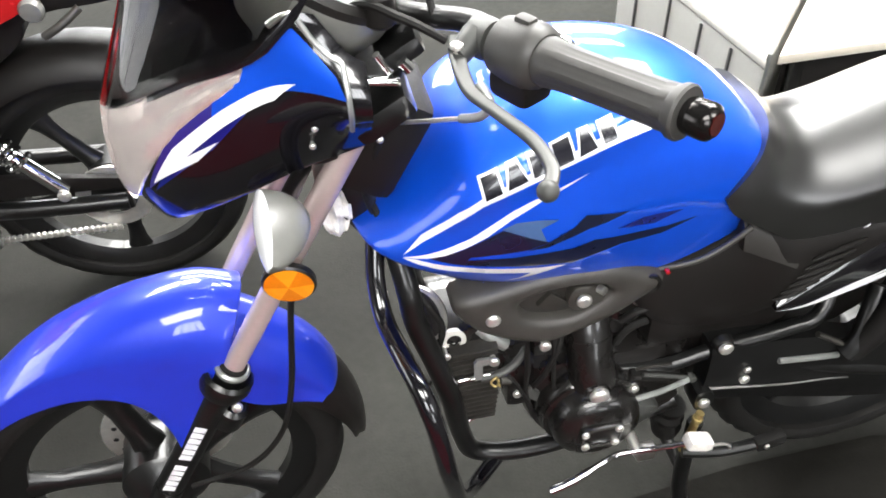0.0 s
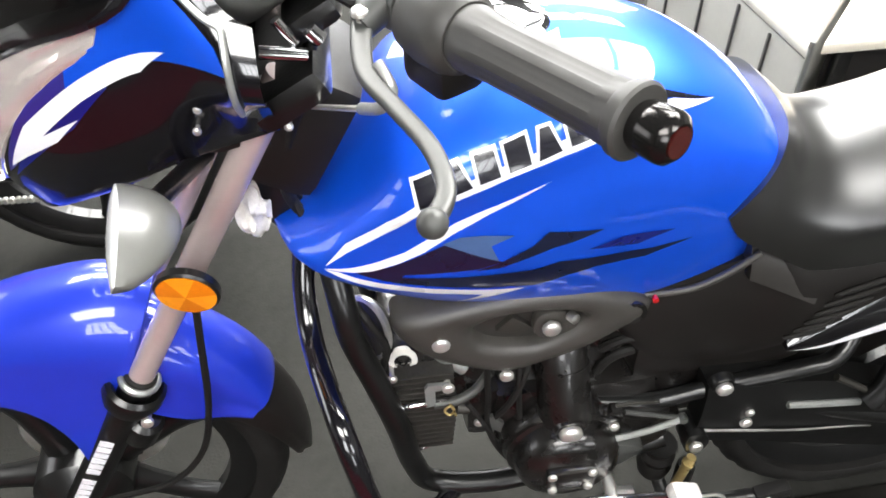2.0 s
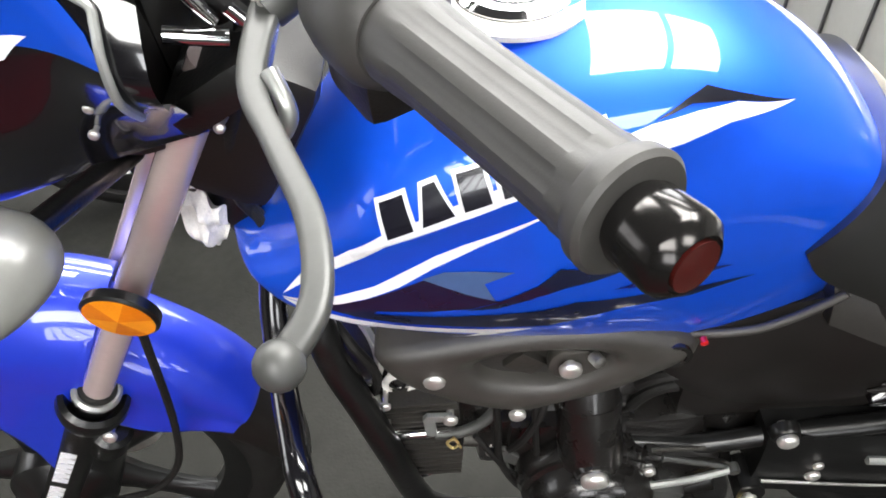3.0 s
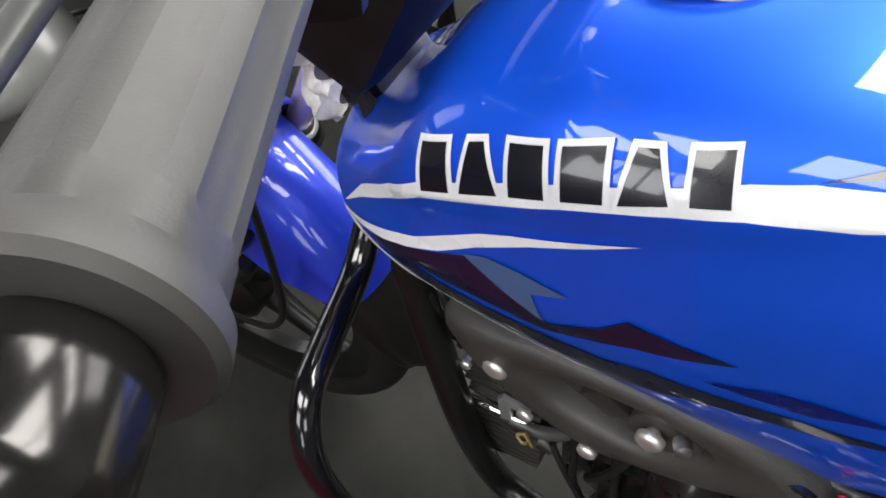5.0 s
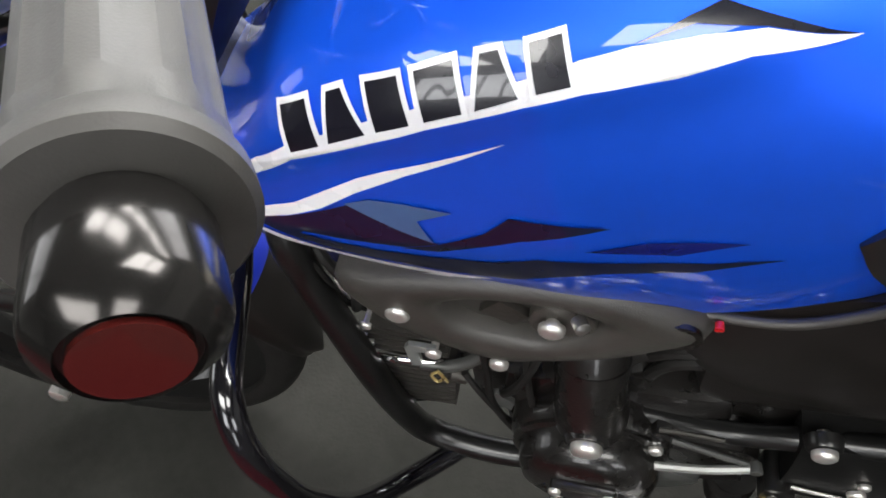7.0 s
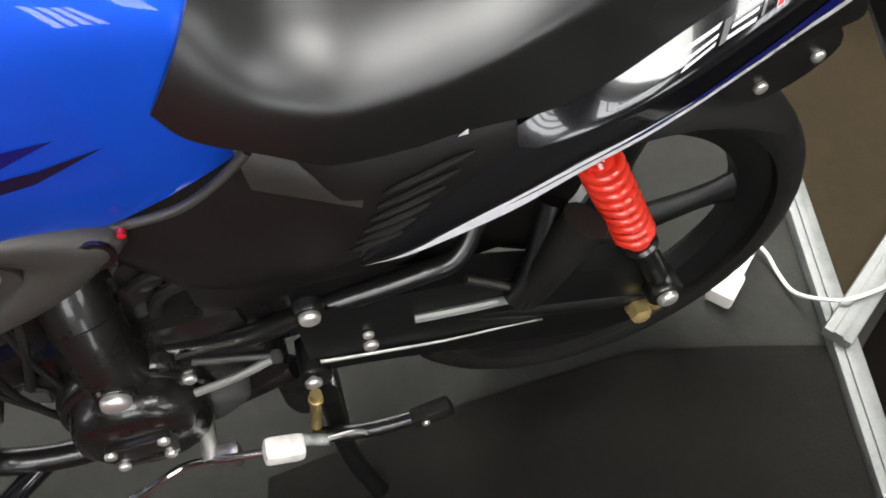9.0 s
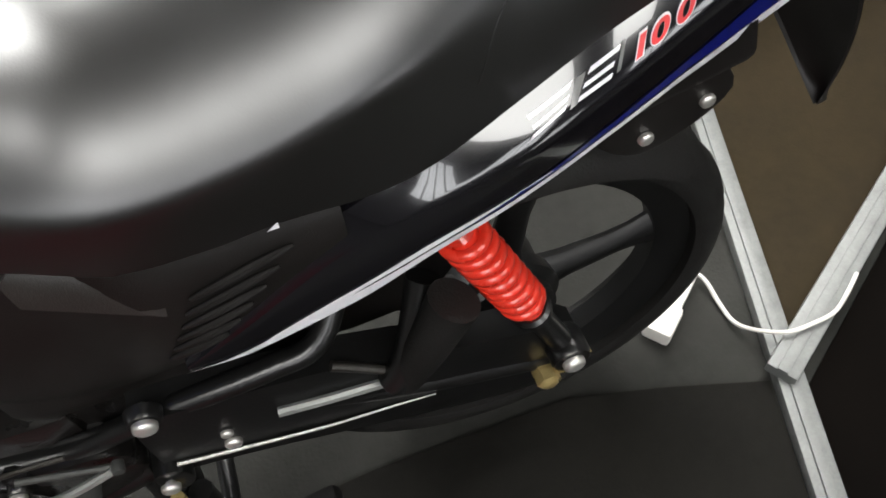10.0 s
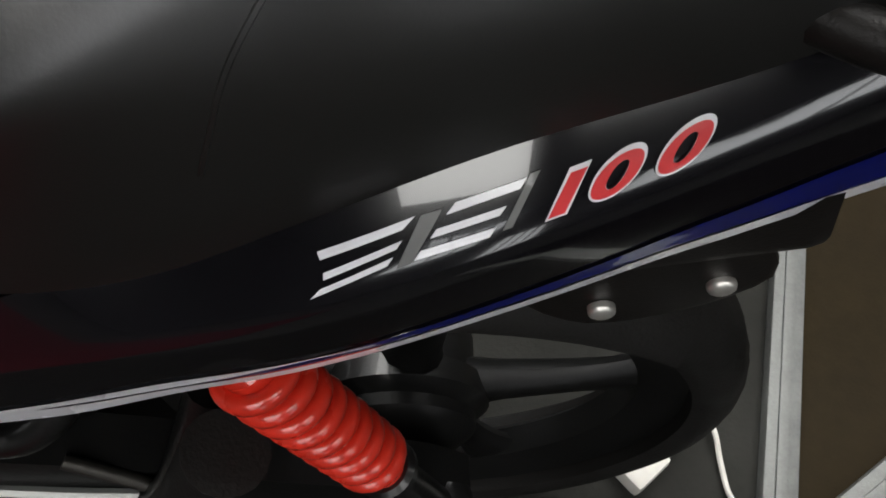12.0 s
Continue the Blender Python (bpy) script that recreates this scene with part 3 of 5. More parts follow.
def tail_digit(text, x0, x1, s0, s1, slant, grow, lift):
    cu = bpy.data.curves.new("digit", "FONT")
    cu.body, cu.offset = text, grow
    tmp = bpy.data.objects.new("digit_tmp", cu)
    scene.collection.objects.link(tmp)
    me = bpy.data.meshes.new_from_object(tmp.evaluated_get(bpy.context.evaluated_depsgraph_get()))
    bm = bmesh.new()
    bm.from_mesh(me)
    bpy.data.objects.remove(tmp)
    bpy.data.curves.remove(cu)
    bpy.data.meshes.remove(me)
    xs, ys = [v.co.x for v in bm.verts], [v.co.y for v in bm.verts]
    for v in bm.verts:
        u, w = (v.co.x - min(xs)) / (max(xs) - min(xs)), (v.co.y - min(ys)) / (max(ys) - min(ys))
        v.co = on_tail(x0 + (x1 - x0) * u + slant * w, s0 + (s1 - s0) * w, lift)
    return bm


for ch, x0, x1 in (("1", 1.354, 1.3592), ("0", 1.3645, 1.3790), ("0", 1.3852, 1.3998)):
    edge = part("digit", tail_digit(ch, x0 - .0008, x1 + .0008, .679, .791, .0068, .035, .0010), M_WHITE_DECAL, tail, "white edged red digit " + ch, 80)
    part("digit_face", tail_digit(ch, x0, x1, .688, .782, .0064, .028, .0016), M_RED_DECAL, edge, "red digit face", 80)
# the maker's mark beside the digits: plain white and grey slanted bars
for poly, m, l in (
    ([(1.276, .685), (1.303, .712), (1.305, .730), (1.280, .706)], M_WHITE_DECAL, .0010),
    ([(1.281, .728), (1.306, .748), (1.308, .766), (1.281, .748)], M_WHITE_DECAL, .0010),
    ([(1.280, .785), (1.308, .792), (1.312, .815), (1.279, .81)], M_WHITE_DECAL, .0010),
    ([(1.306, .70), (1.311, .70), (1.321, .812), (1.314, .815)], M_NEUTRAL, .0015),
    ([(1.312, .702), (1.336, .692), (1.338, .712), (1.314, .722)], M_WHITE_DECAL, .0010),
    ([(1.317, .745), (1.339, .738), (1.341, .756), (1.319, .763)], M_WHITE_DECAL, .0010),
    ([(1.322, .79), (1.345, .785), (1.347, .806), (1.325, .812)], M_WHITE_DECAL, .0010),
    ([(1.340, .70), (1.343, .70), (1.351, .815), (1.348, .815)], M_NEUTRAL, .0015),
):
    tail_film("mark_block", poly, m, 0, l, "", 2)

# headlamp cowl
C_ZB = [(.19, .80), (.24, .826), (.30, .856), (.36, .884), (.44, .908)]
C_ZT = [(.19, .985), (.25, 1.0), (.32, 1.018), (.38, 1.022), (.45, 1.0)]
C_XN = [(0, .216), (.25, .2), (.5, .194), (.8, .2), (1, .212)]
C_W = [(0, .088), (.3, .104), (.6, .112), (1, .108)]


def on_cowl(deg, v, lift=0.0):
    a = math.radians(abs(deg))
    xn = lerp(v, C_XN)
    x = xn + (.445 - xn) * (1 - math.cos(a))
    zb, zt = lerp(x, C_ZB), lerp(x, C_ZT)
    side = 1 if deg > 0 else -1
    flare = .036 * max(0, (x - .35) / .095) ** 2 * math.exp(-((v - .9) / .4) ** 2)
    w = (lerp(v, C_W) + lift) * max(math.sin(a), 0) ** .62 + flare
    return Vector((x - lift * math.cos(a), YC + side * w, zb + v * (zt - zb)))


C_RIM = [(.19, .965), (.21, .973), (.28, 1.013), (.34, 1.034), (.362, 1.047), (.395, 1.078), (.408, 1.062), (.425, 1.038), (.45, 1.024)]


def rim(deg):
    x = on_cowl(deg, .95).x
    return (lerp(x, C_RIM) - lerp(x, C_ZB)) / (lerp(x, C_ZT) - lerp(x, C_ZB))


cowl = part("headlamp_cowl", sheet(lambda u, v: on_cowl(-89 + 178 * u, v * rim(-89 + 178 * u)), 90, 16, lambda u, v: (.02, 0, .004 if v < .5 else -.004)), M_GLOSS, bike, "glossy black headlamp cowl with blue and white side films", 60)


def cowl_film(name, poly, material, lift=0.001, label="", rounded=0, cuts=3, mirror=True):
    for s in ((1, -1) if mirror else (1,)):
        part(name, patch([(s * a, v) for a, v in poly], lambda a, v: on_cowl(a, v, lift), cuts, rounded), material, cowl, label, 80)


cowl_film("side_film", [(-57, .705), (-68, .80), (-80, .87), (-88.5, .93), (-87, 1.10), (-83, 1.24), (-79, 1.36), (-72, 1.22), (-67, 1.09), (-65, .93), (-58, .865)], M_BLUE, 0.0014, "bright blue film", 0, 4)
cowl_film("side_film", [(-28, .36), (-34, .40), (-44, .58), (-57, .705), (-58, .865), (-52, .80), (-41, .64)], M_VIOLET, 0.0014, "violet blue film", 0, 4)
cowl_film("side_film", [(-30, .33), (-40, .40), (-56, .52), (-66, .70), (-60, .72), (-46, .58), (-36, .42)], M_BLUE_DK, 0.0012, "dark violet blue film")
cowl_film("stripe", [(-32, .40), (-44, .62), (-61, .78), (-78, .92), (-73, .77), (-60, .66), (-48, .535), (-58, .565), (-51, .475), (-40, .44)], M_WHITE_DECAL, 0.0020, "white forked stripe", 0, 3)
# lens: reflector bowl inside and a clear cover outside
LENS_LOW = [(0, .20), (12, .25), (24, .39), (40, .63), (52, .79), (64, .91)]


def lens_at(u, v, lift):
    deg = -65 + 130 * u
    lo, hi = lerp(abs(deg), LENS_LOW), rim(deg) * .985
    return on_cowl(deg, lo + v * (hi - lo), lift)


def facets(u, v):
    i, j = round(u * 18), round(v * 7)
    return lens_at(u, v, .0010 + .0045 * math.sin(i * 1.1) ** 2 * (.4 + .6 * math.sin(j * .9) ** 2))


part("reflector", sheet(facets, 18, 7, lambda u, v: (.003, 0, 0)), M_REFL, cowl, "faceted silver reflector", 14)
lens = part("lens", sheet(lambda u, v: lens_at(u, v, .009), 48, 12, lambda u, v: (.004, 0, 0)), M_LENS, cowl, "clear headlamp lens", 80)
lens.visible_shadow = False


# smoked screen over the lamp
def screen(u, w):
    deg = -77 + 154 * u
    p = on_cowl(deg, rim(deg), .010)
    back = Vector((.058 + .01 * abs(math.sin(math.radians(deg))), 0, .115 - .02 * abs(math.sin(math.radians(deg))) ** 2))
    q = p + back * w
    q.y = YC + (q.y - YC) * (1 - .22 * w * w)
    return q


part("screen", sheet(screen, 60, 10, lambda u, v: (.004, 0, -.003)), M_SMOKE, cowl, "smoked clear plastic wind screen", 60)
part("screen_base", sheet(lambda u, w: screen(u, w * .22) + Vector((.012, 0, -.005)), 40, 4, lambda u, v: (.004, 0, 0)), M_GLOSS, cowl)
for sgn in (1, -1):
    edge = [on_cowl(-sgn * d, rim(d) * k, .003) for d, k in ((74, 1.0), (79, 1.0), (83, 1.0), (86, 1.0), (88.5, .99), (88.8, .93), (88.9, .8), (89, .6), (89, .4))]
    part("cowl_edge", tube(edge, .0028, 8, 6), M_LEVER, cowl, "pale edge trim of the cowl")
part("inner_shell", box((.405, YC, .95), (.05, .17, .13), .02), M_PLASTIC, cowl)
for z, x in ((.955, .405), (.935, .40)):
    bolt((x, YC - .1125, z), .0035, cowl)

# front fork, with yokes
AX = Vector((.080, YC, .300))
RAKE = Vector((.515, 0, .857)).normalized()
LEG = {-1: Vector((.0888, -.079, .318)), 1: Vector((.0735, .060, .318))}
for sgn in (-1, 1):
    base = LEG[sgn]
    fork = part("fork_leg", tube([base, base + RAKE * .295], .021, 20, 1, straight=True), M_BLKMET, bike, "black lower fork leg")
    part("fork_tube", tube([base + RAKE * .28, base + RAKE * .74], .0150, 20, 1, straight=True), M_FORK, fork, "bright chromed fork tube")
    part("dust_seal", ring_lathe([(.0165, 0), (.0225, 0), (.0245, .003), (.0245, .007), (.0215, .010), (.0165, .009)], base + RAKE * .293, RAKE, 32), M_LEVER, fork, "pale dust seal ring")
    part("seal_lip", lathe([(.0165, 0), (.0195, .002), (.0185, .008), (.0158, .010)], base + RAKE * .298, RAKE, 28), M_RUBBER, fork)
    part("axle_lug", lathe([(.0001, -.03), (.02, -.028), (.024, -.01), (.022, .03)], base + RAKE * -.01, RAKE, 20), M_BLKMET, fork)
    part("clamp", lathe([(.0155, -.004), (.0185, .0), (.019, .004), (.019, .024), (.0155, .028)], base + RAKE * .700, RAKE, 20), M_BLKMET, fork)
    clip = base + RAKE * .705
    part("clamp_bolt", tube([clip + Vector((-.014, -.021, .004)), clip + Vector((.016, -.021, -.006))], .0042, 10, 1), M_BLKMET, fork)
    for dx in (-.015, .017):
        bolt(clip + Vector((dx, -.024, .004 if dx < 0 else -.006)), .0040, fork, axis=(0, -1, .3))
    lug = part("guard_lug", lathe([(.019, -.03), (.022, -.026), (.022, .004), (.016, .010)], base + RAKE * .205 + Vector((.030, 0, -.006)), RAKE, 20), M_BLKMET, fork)
    bolt(base + RAKE * .235 + Vector((.026, sgn * .018, -.008)), .0075, lug, axis=(.1, sgn, .2))
    if sgn < 0:
        bar = Matrix((RAKE, Vector((0, -1, 0)), RAKE.cross(Vector((0, -1, 0))))).transposed()
        for k in range(12):
            if k == 5:
                continue
            p = base + RAKE * (.040 + .0132 * k) + Vector((-.006, -.0208, .003))
            part("lettering_bar", box(p, (.0098, .0015, .017), 0, bar), M_WHITE_DECAL, fork)
part("lower_yoke", box((.475, YC, .945), (.07, .21, .03), .01, Matrix.Rotation(radians(-30), 3, "Y")), M_BLKMET, bike)
part("upper_yoke", box((.50, YC, 1.0), (.05, .16, .022), .008, Matrix.Rotation(radians(-30), 3, "Y")), M_BLKMET, bike)
part("steering_head", tube([(.425, YC, .80), (.505, YC, .935)], .032, 20, 1), M_BLKMET, bike)
part("frame_neck", box((.44, YC, .78), (.05, .07, .12), .012, Matrix.Rotation(radians(-30), 3, "Y")), M_BLKMET, bike)
part("head_cover", box((.474, YC - .004, .885), (.075, .135, .13), .018, Matrix.Rotation(radians(30), 3, "Y")), M_PLASTIC, bike, "black cover round the steering head")
part("wiring_loom", tube([(.50, -.07, .99), (.485, -.080, .94), (.462, -.078, .88), (.450, -.065, .82), (.46, -.05, .77)], .006, 12, 5), M_RUBBER, bike, "black taped wiring loom")
part("tag", patch([(-.018, .035), (.016, .03), (.022, -.012), (.004, -.045), (-.012, -.02)], lambda a, b: Vector((.408 + a, YC - .043 - .012 * math.sin(a * 160 + b * 60) * math.cos(b * 140) - .004 * math.sin(a * 400), .79 + b)), 3, 3), M_WRAP, bike, "crumpled white plastic tag at the steering head")
refl = part("side_reflector", lathe([(.0001, -.002), (.031, -.002), (.0315, .006), (.029, .008)], (.346, YC - .106, .752), (-.12, -1, -.12), 36), M_BLKMET, bike, "round amber fork reflector")
for k in range(6):
    bmw = bmesh.new()
    a0, a1 = k * math.pi / 3, (k + 1) * math.pi / 3
    n_, (s_, u_) = Vector((-.12, -1, -.12)).normalized(), frame_of((-.12, -1, -.12))
    c_ = Vector((.346, YC - .106, .752)) + n_ * .0085
    vs = [bmw.verts.new(c_ + n_ * .003)] + [bmw.verts.new(c_ + .0285 * (math.cos(a0 + (a1 - a0) * i / 6) * s_ + math.sin(a0 + (a1 - a0) * i / 6) * u_)) for i in range(7)]
    for i in range(1, 7):
        bmw.faces.new((vs[0], vs[i], vs[i + 1]))
    part("facet", bmw, M_AMBER if k % 2 else M_ORANGE, refl)

# front indicator
def indicator(base, tip, out, parent, shell, lens, size=1.0, nm="indicator"):
    base, tip = Vector(base), Vector(tip)
    d = (tip - base)
    L = d.length
    d.normalize()
    f = Vector(out).normalized()
    s = d.cross(f).normalized()
    f = s.cross(d).normalized()
    prof = [(0, .25), (.08, .62), (.25, .92), (.45, 1.0), (.65, .9), (.85, .55), (1, .12)]
    rings = [[base + d * L * t + s * (.034 * size * w * math.cos(q)) + f * (.036 * size * w * min(math.sin(q), .12)) for q in [2 * math.pi * k / 24 for k in range(24)]] for t, w in prof]
    body = part(nm, loft(rings), shell, parent, "", 50)
    rings = [[base + d * L * t + s * (.0325 * size * w * math.cos(q)) + f * (.004 + .010 * w * max(0, math.sin(q))) for q in [math.pi * k / 14 for k in range(15)]] for t, w in prof]
    part("lens", loft(rings, False, None, False), lens, body, "", 50)
    return body


TOP_I, LOW_I, BACK_I = Vector((0.342, -0.176, 0.928)), Vector((0.346, -0.257, 0.901)), Vector((0.386, -0.199, 0.896))


def front_indicator(f):
    """A lens strip along the front edge with a shell bulging to the rear."""
    a, b, c = f(TOP_I), f(LOW_I), f(BACK_I)
    d = b - a
    back = c - (a + b) / 2
    side = d.cross(back).normalized() * .019
    rg, lg = [], []
    for k in range(15):
        t = k / 14
        w = (math.sin(math.pi * min(1, max(0, .04 + .92 * t ** .85)))) ** .6
        o = a + d * t
        rg.append([o + side * (w * math.cos(q)) + back * (w * max(0, math.sin(q)) ** .8) for q in [math.pi * i / 12 for i in range(13)]] + [o - side * w * .5, o + side * w * .5])
        lg.append([o + side * (w * math.cos(q)) - back * (.10 * w * math.sin(q)) for q in [math.pi * i / 10 for i in range(11)]])
    body = part("front_indicator", loft(rg), M_INDGREY, bike, "grey turn indicator with a white lens", 50)
    part("lens", loft(lg, False, None, False), M_MILKY, body, "milky white lens", 50)
    part("stalk", tube([a + back * .4 + d * .3, f(Vector((.385, YC - .05, .868)))], .009, 12, 1), M_BLKMET, body)


front_indicator(lambda p: Vector(p))
front_indicator(lambda p: Vector((p[0], 2 * YC - p[1], p[2])))


# ---- wheels ----
def wheel(name, c, R, w, yaw, parent, label, spokes=5, rim_mat=None, rot0=0.0):
    c = Vector(c)
    ax = Vector((math.sin(yaw), math.cos(yaw), 0))
    fx = Vector((math.cos(yaw), -math.sin(yaw), 0))
    up = Vector((0, 0, 1))
    rim_mat = rim_mat or M_BLKMET
    rr = R - .058
    h = w / 2
    root = part(name, ring_lathe([(rr + .012, -h * .62), (rr + .014, -h * .5), (rr - .006, -h * .35), (rr - .02, -h * .25), (rr - .02, h * .25), (rr - .006, h * .35), (rr + .014, h * .5), (rr + .012, h * .62), (rr - .012, h * .5), (rr - .030, h * .3), (rr - .030, -h * .3), (rr - .012, -h * .5)], c, ax, 72), rim_mat, parent, label)
    bm = bmesh.new()
    seg = 120
    s_, u_ = frame_of(ax)
    prof = []
    for k in range(15):
        q = math.radians(-118 + 236 * k / 14)
        prof.append((R - .034 + .034 * math.cos(q), h * math.sin(q)))
    rows = []
    for i in range(seg):
        t = 2 * math.pi * i / seg
        row = []
        for k, (r, y) in enumerate(prof):
            groove = .0035 if 3 < k < 11 and ((i + (abs(k - 7) // 1)) % 4 == 0 or k == 7 and i % 2) else 0
            row.append(bm.verts.new(c + ax * y + (r - groove) * (math.cos(t) * fx + math.sin(t) * up)))
        rows.append(row)
    for i in range(seg):
        A, B = rows[i], rows[(i + 1) % seg]
        for k in range(len(prof)):
            l = (k + 1) % len(prof)
            bm.faces.new((A[k], A[l], B[l], B[k]))
    part("tyre", bm, M_RUBBER, root, "black rubber road tyre with blocky tread", 30)
    part("hub", lathe([(.02, -.075), (.03, -.07), (.062, -.045), (.066, -.04), (.066, .04), (.062, .045), (.03, .07), (.02, .075)], c, ax, 32), rim_mat, root)
    for k in range(spokes):
        t = rot0 + 2 * math.pi * k / spokes
        d, e = math.cos(t) * fx + math.sin(t) * up, -math.sin(t) * fx + math.cos(t) * up
        rg = []
        for q, ww, th in ((.05, .030, .022), (.09, .021, .017), (.15, .018, .014), (rr - .055, .022, .013), (rr - .02, .034, .014)):
            rg.append([c + d * q + e * (ww * math.cos(a)) + ax * (th * math.sin(a)) for a in [2 * math.pi * j / 10 for j in range(10)]])
        part("spoke", loft(rg), rim_mat, root)
    return root


fw = wheel("front_wheel", AX, .286, .074, radians(-4), bike, "black five spoke alloy front wheel", rot0=.5)
disc_y = YC + .062
part("brake_disc", ring_lathe([(.058, -.002), (.105, -.002), (.105, .002), (.058, .002)], (AX.x, disc_y, AX.z), (0, 1, 0), 48), M_STEEL, fw, "steel brake disc")
for k in range(18):
    t = 2 * math.pi * k / 18
    part("hole", lathe([(.0045, -.0028), (.0045, .0028)], (AX.x + .085 * math.cos(t), disc_y, AX.z + .085 * math.sin(t)), (0, 1, 0), 8), M_BLKMET, fw)
part("axle", tube([AX + Vector((0, -.125, 0)), AX + Vector((0, .125, 0))], .009, 14, 1), M_STEEL, bike)
part("axle_nut", lathe([(.014, -.006), (.014, .006), (.009, .009)], AX + Vector((0, -.118, 0)), (0, -1, 0), 6), M_STEEL, bike)
part("speedo_cable", tube([(.347, YC - .095, .74), (.335, YC - .09, .67), (.312, YC - .088, .53), (.28, YC - .085, .43), (.22, YC - .08, .36), (.13, YC - .075, .33)], .0042, 8, 6), M_RUBBER, bike)


# front mudguard: a tall crowned front piece with side flanges, a slimmer rear piece and a flap
def arch(a, side, crown, crease, low, half):
    """A point of the guard at angle a, from one lower edge (side -1) over the crown to the other (side 1)."""
    q = abs(side)
    if q < .72:
        th = math.pi / 2 * q / .72
        y, r = half * math.sin(th), crease + (crown - crease) * math.cos(th) ** .85
    else:
        k = (q - .72) / .28
        y, r = half + .007 * k, crease + (low - crease) * k
    d = Vector((math.cos(radians(a)), 0, math.sin(radians(a))))
    return Vector((AX.x, YC + math.copysign(y, side), AX.z)) + d * r


def front_piece(u, v):
    a = 165 - 103 * u
    f = [lerp(-a, [(-b, c) for b, c in t]) for t in (
        [(165, .300), (140, .301), (120, .305), (99, .334), (80, .380), (70, .406), (62, .411)],
        [(165, .285), (140, .288), (120, .292), (102, .305), (88, .306), (75, .300), (62, .288)],
        [(165, .27), (120, .273), (109, .273), (99, .271), (88, .260), (80, .235), (73, .196), (66, .152), (62, .150)],
        [(165, .035), (140, .045), (120, .053), (102, .060), (88, .066), (75, .071), (62, .074)])]
    return arch(a, 2 * v - 1, *f)


def rear_piece(u, v):
    a = 66 - 36 * u
    f = [lerp(u, t) for t in ([(0, .376), (.33, .368), (.58, .362), (.78, .355), (1, .342)], [(0, .31), (.5, .30), (1, .318)],
                              [(0, .262), (.45, .256), (.67, .265), (.83, .288), (1, .308)], [(0, .060), (.58, .057), (1, .050)])]
    return arch(a, 2 * v - 1, *f)


def flap(u, v):
    a = 33 - 36 * u
    f = [lerp(u, t) for t in ([(0, .340), (.5, .332), (1, .320)], [(0, .312), (.5, .312), (1, .310)], [(0, .285), (.4, .300), (1, .305)], [(0, .048), (.5, .040), (.85, .022), (1, .006)])]
    return arch(a, 2 * v - 1, *f)


mud = part("front_mudguard", sheet(front_piece, 60, 50, lambda u, v: (0, 0, -.004)), M_GUARD, bike, "glossy violet blue front mudguard with a crowned top", 50)
part("rear_piece", sheet(rear_piece, 30, 40, lambda u, v: (0, 0, -.003)), M_GUARD, mud, "slimmer blue rear half of the mudguard", 50)
part("flap", sheet(flap, 20, 24, lambda u, v: (-.003, 0, 0)), M_PLASTIC, mud, "black plastic rear flap", 70)
for sgn in (-1, 1):
    p = LEG[sgn] + RAKE * .272
    part("fork_collar", ring_lathe([(.0215, -.02), (.031, -.016), (.036, .0), (.035, .012), (.030, .017), (.026, .012), (.0215, .004)], p, RAKE, 32), M_BLKMET, mud)

# ---- handlebar ----
G0, G1 = Vector((.603, -.2244, 1.0535)), Vector((.6709, -.3427, 1.065))
GD = (G1 - G0).normalized()


def mirrored(p):
    return Vector((p.x, 2 * YC - p.y, p.z))


bar_l = [Vector((.505, YC, 1.035)), Vector((.508, YC - .05, 1.036)), Vector((.53, YC - .09, 1.045)), Vector((.565, YC - .13, 1.052)), G0 - GD * .03, G0, G1]
bar = part("handlebar", tube([mirrored(p) for p in reversed(bar_l[1:])] + bar_l, .011, 16, 6), M_BLKMET, bike, "black swept back handlebar")


def grip(g0, g1, near):
    d = (g1 - g0).normalized()
    L = (g1 - g0).length
    s, u = frame_of(d)
    bm = bmesh.new()
    seg = 64
    rings = []
    prof = [(.0, .0205), (.003, .0212), (.008, .0208), (.016, .0196), (.03, .0184), (L * .5, .0178), (L - .020, .0178), (L - .0185, .0182), (L - .011, .0190), (L - .007, .0214), (L - .002, .0218), (L, .0202)]
    for h, r in prof:
        rib = .0009 if .013 < h < L - .018 else 0
        rings.append([g0 + d * h + (r + rib * (1 if (k % 8) < 4 else 0)) * (math.cos(2 * math.pi * k / seg) * s + math.sin(2 * math.pi * k / seg) * u) for k in range(seg)])
    loft(rings, True, bm)
    g = part("grip", bm, M_GRIP, bar, "grey black ribbed rubber grip", 30)
    e = part("bar_end", lathe([(.0115, -.004), (.0128, .0), (.0142, .003), (.0146, .018), (.0138, .021), (.0100, .0245), (.0096, .0235), (.0001, .0235)], g1, d, 32), M_BAREND, bar, "satin black bar end weight")
    part("end_ring", lathe([(.0001, 0), (.0085, 0), (.0085, .0012), (.0001, .0015)], g1 + d * .0238, d, 24), M_DKRED if near else M_STEEL, e, "dark red end disc")
    return g


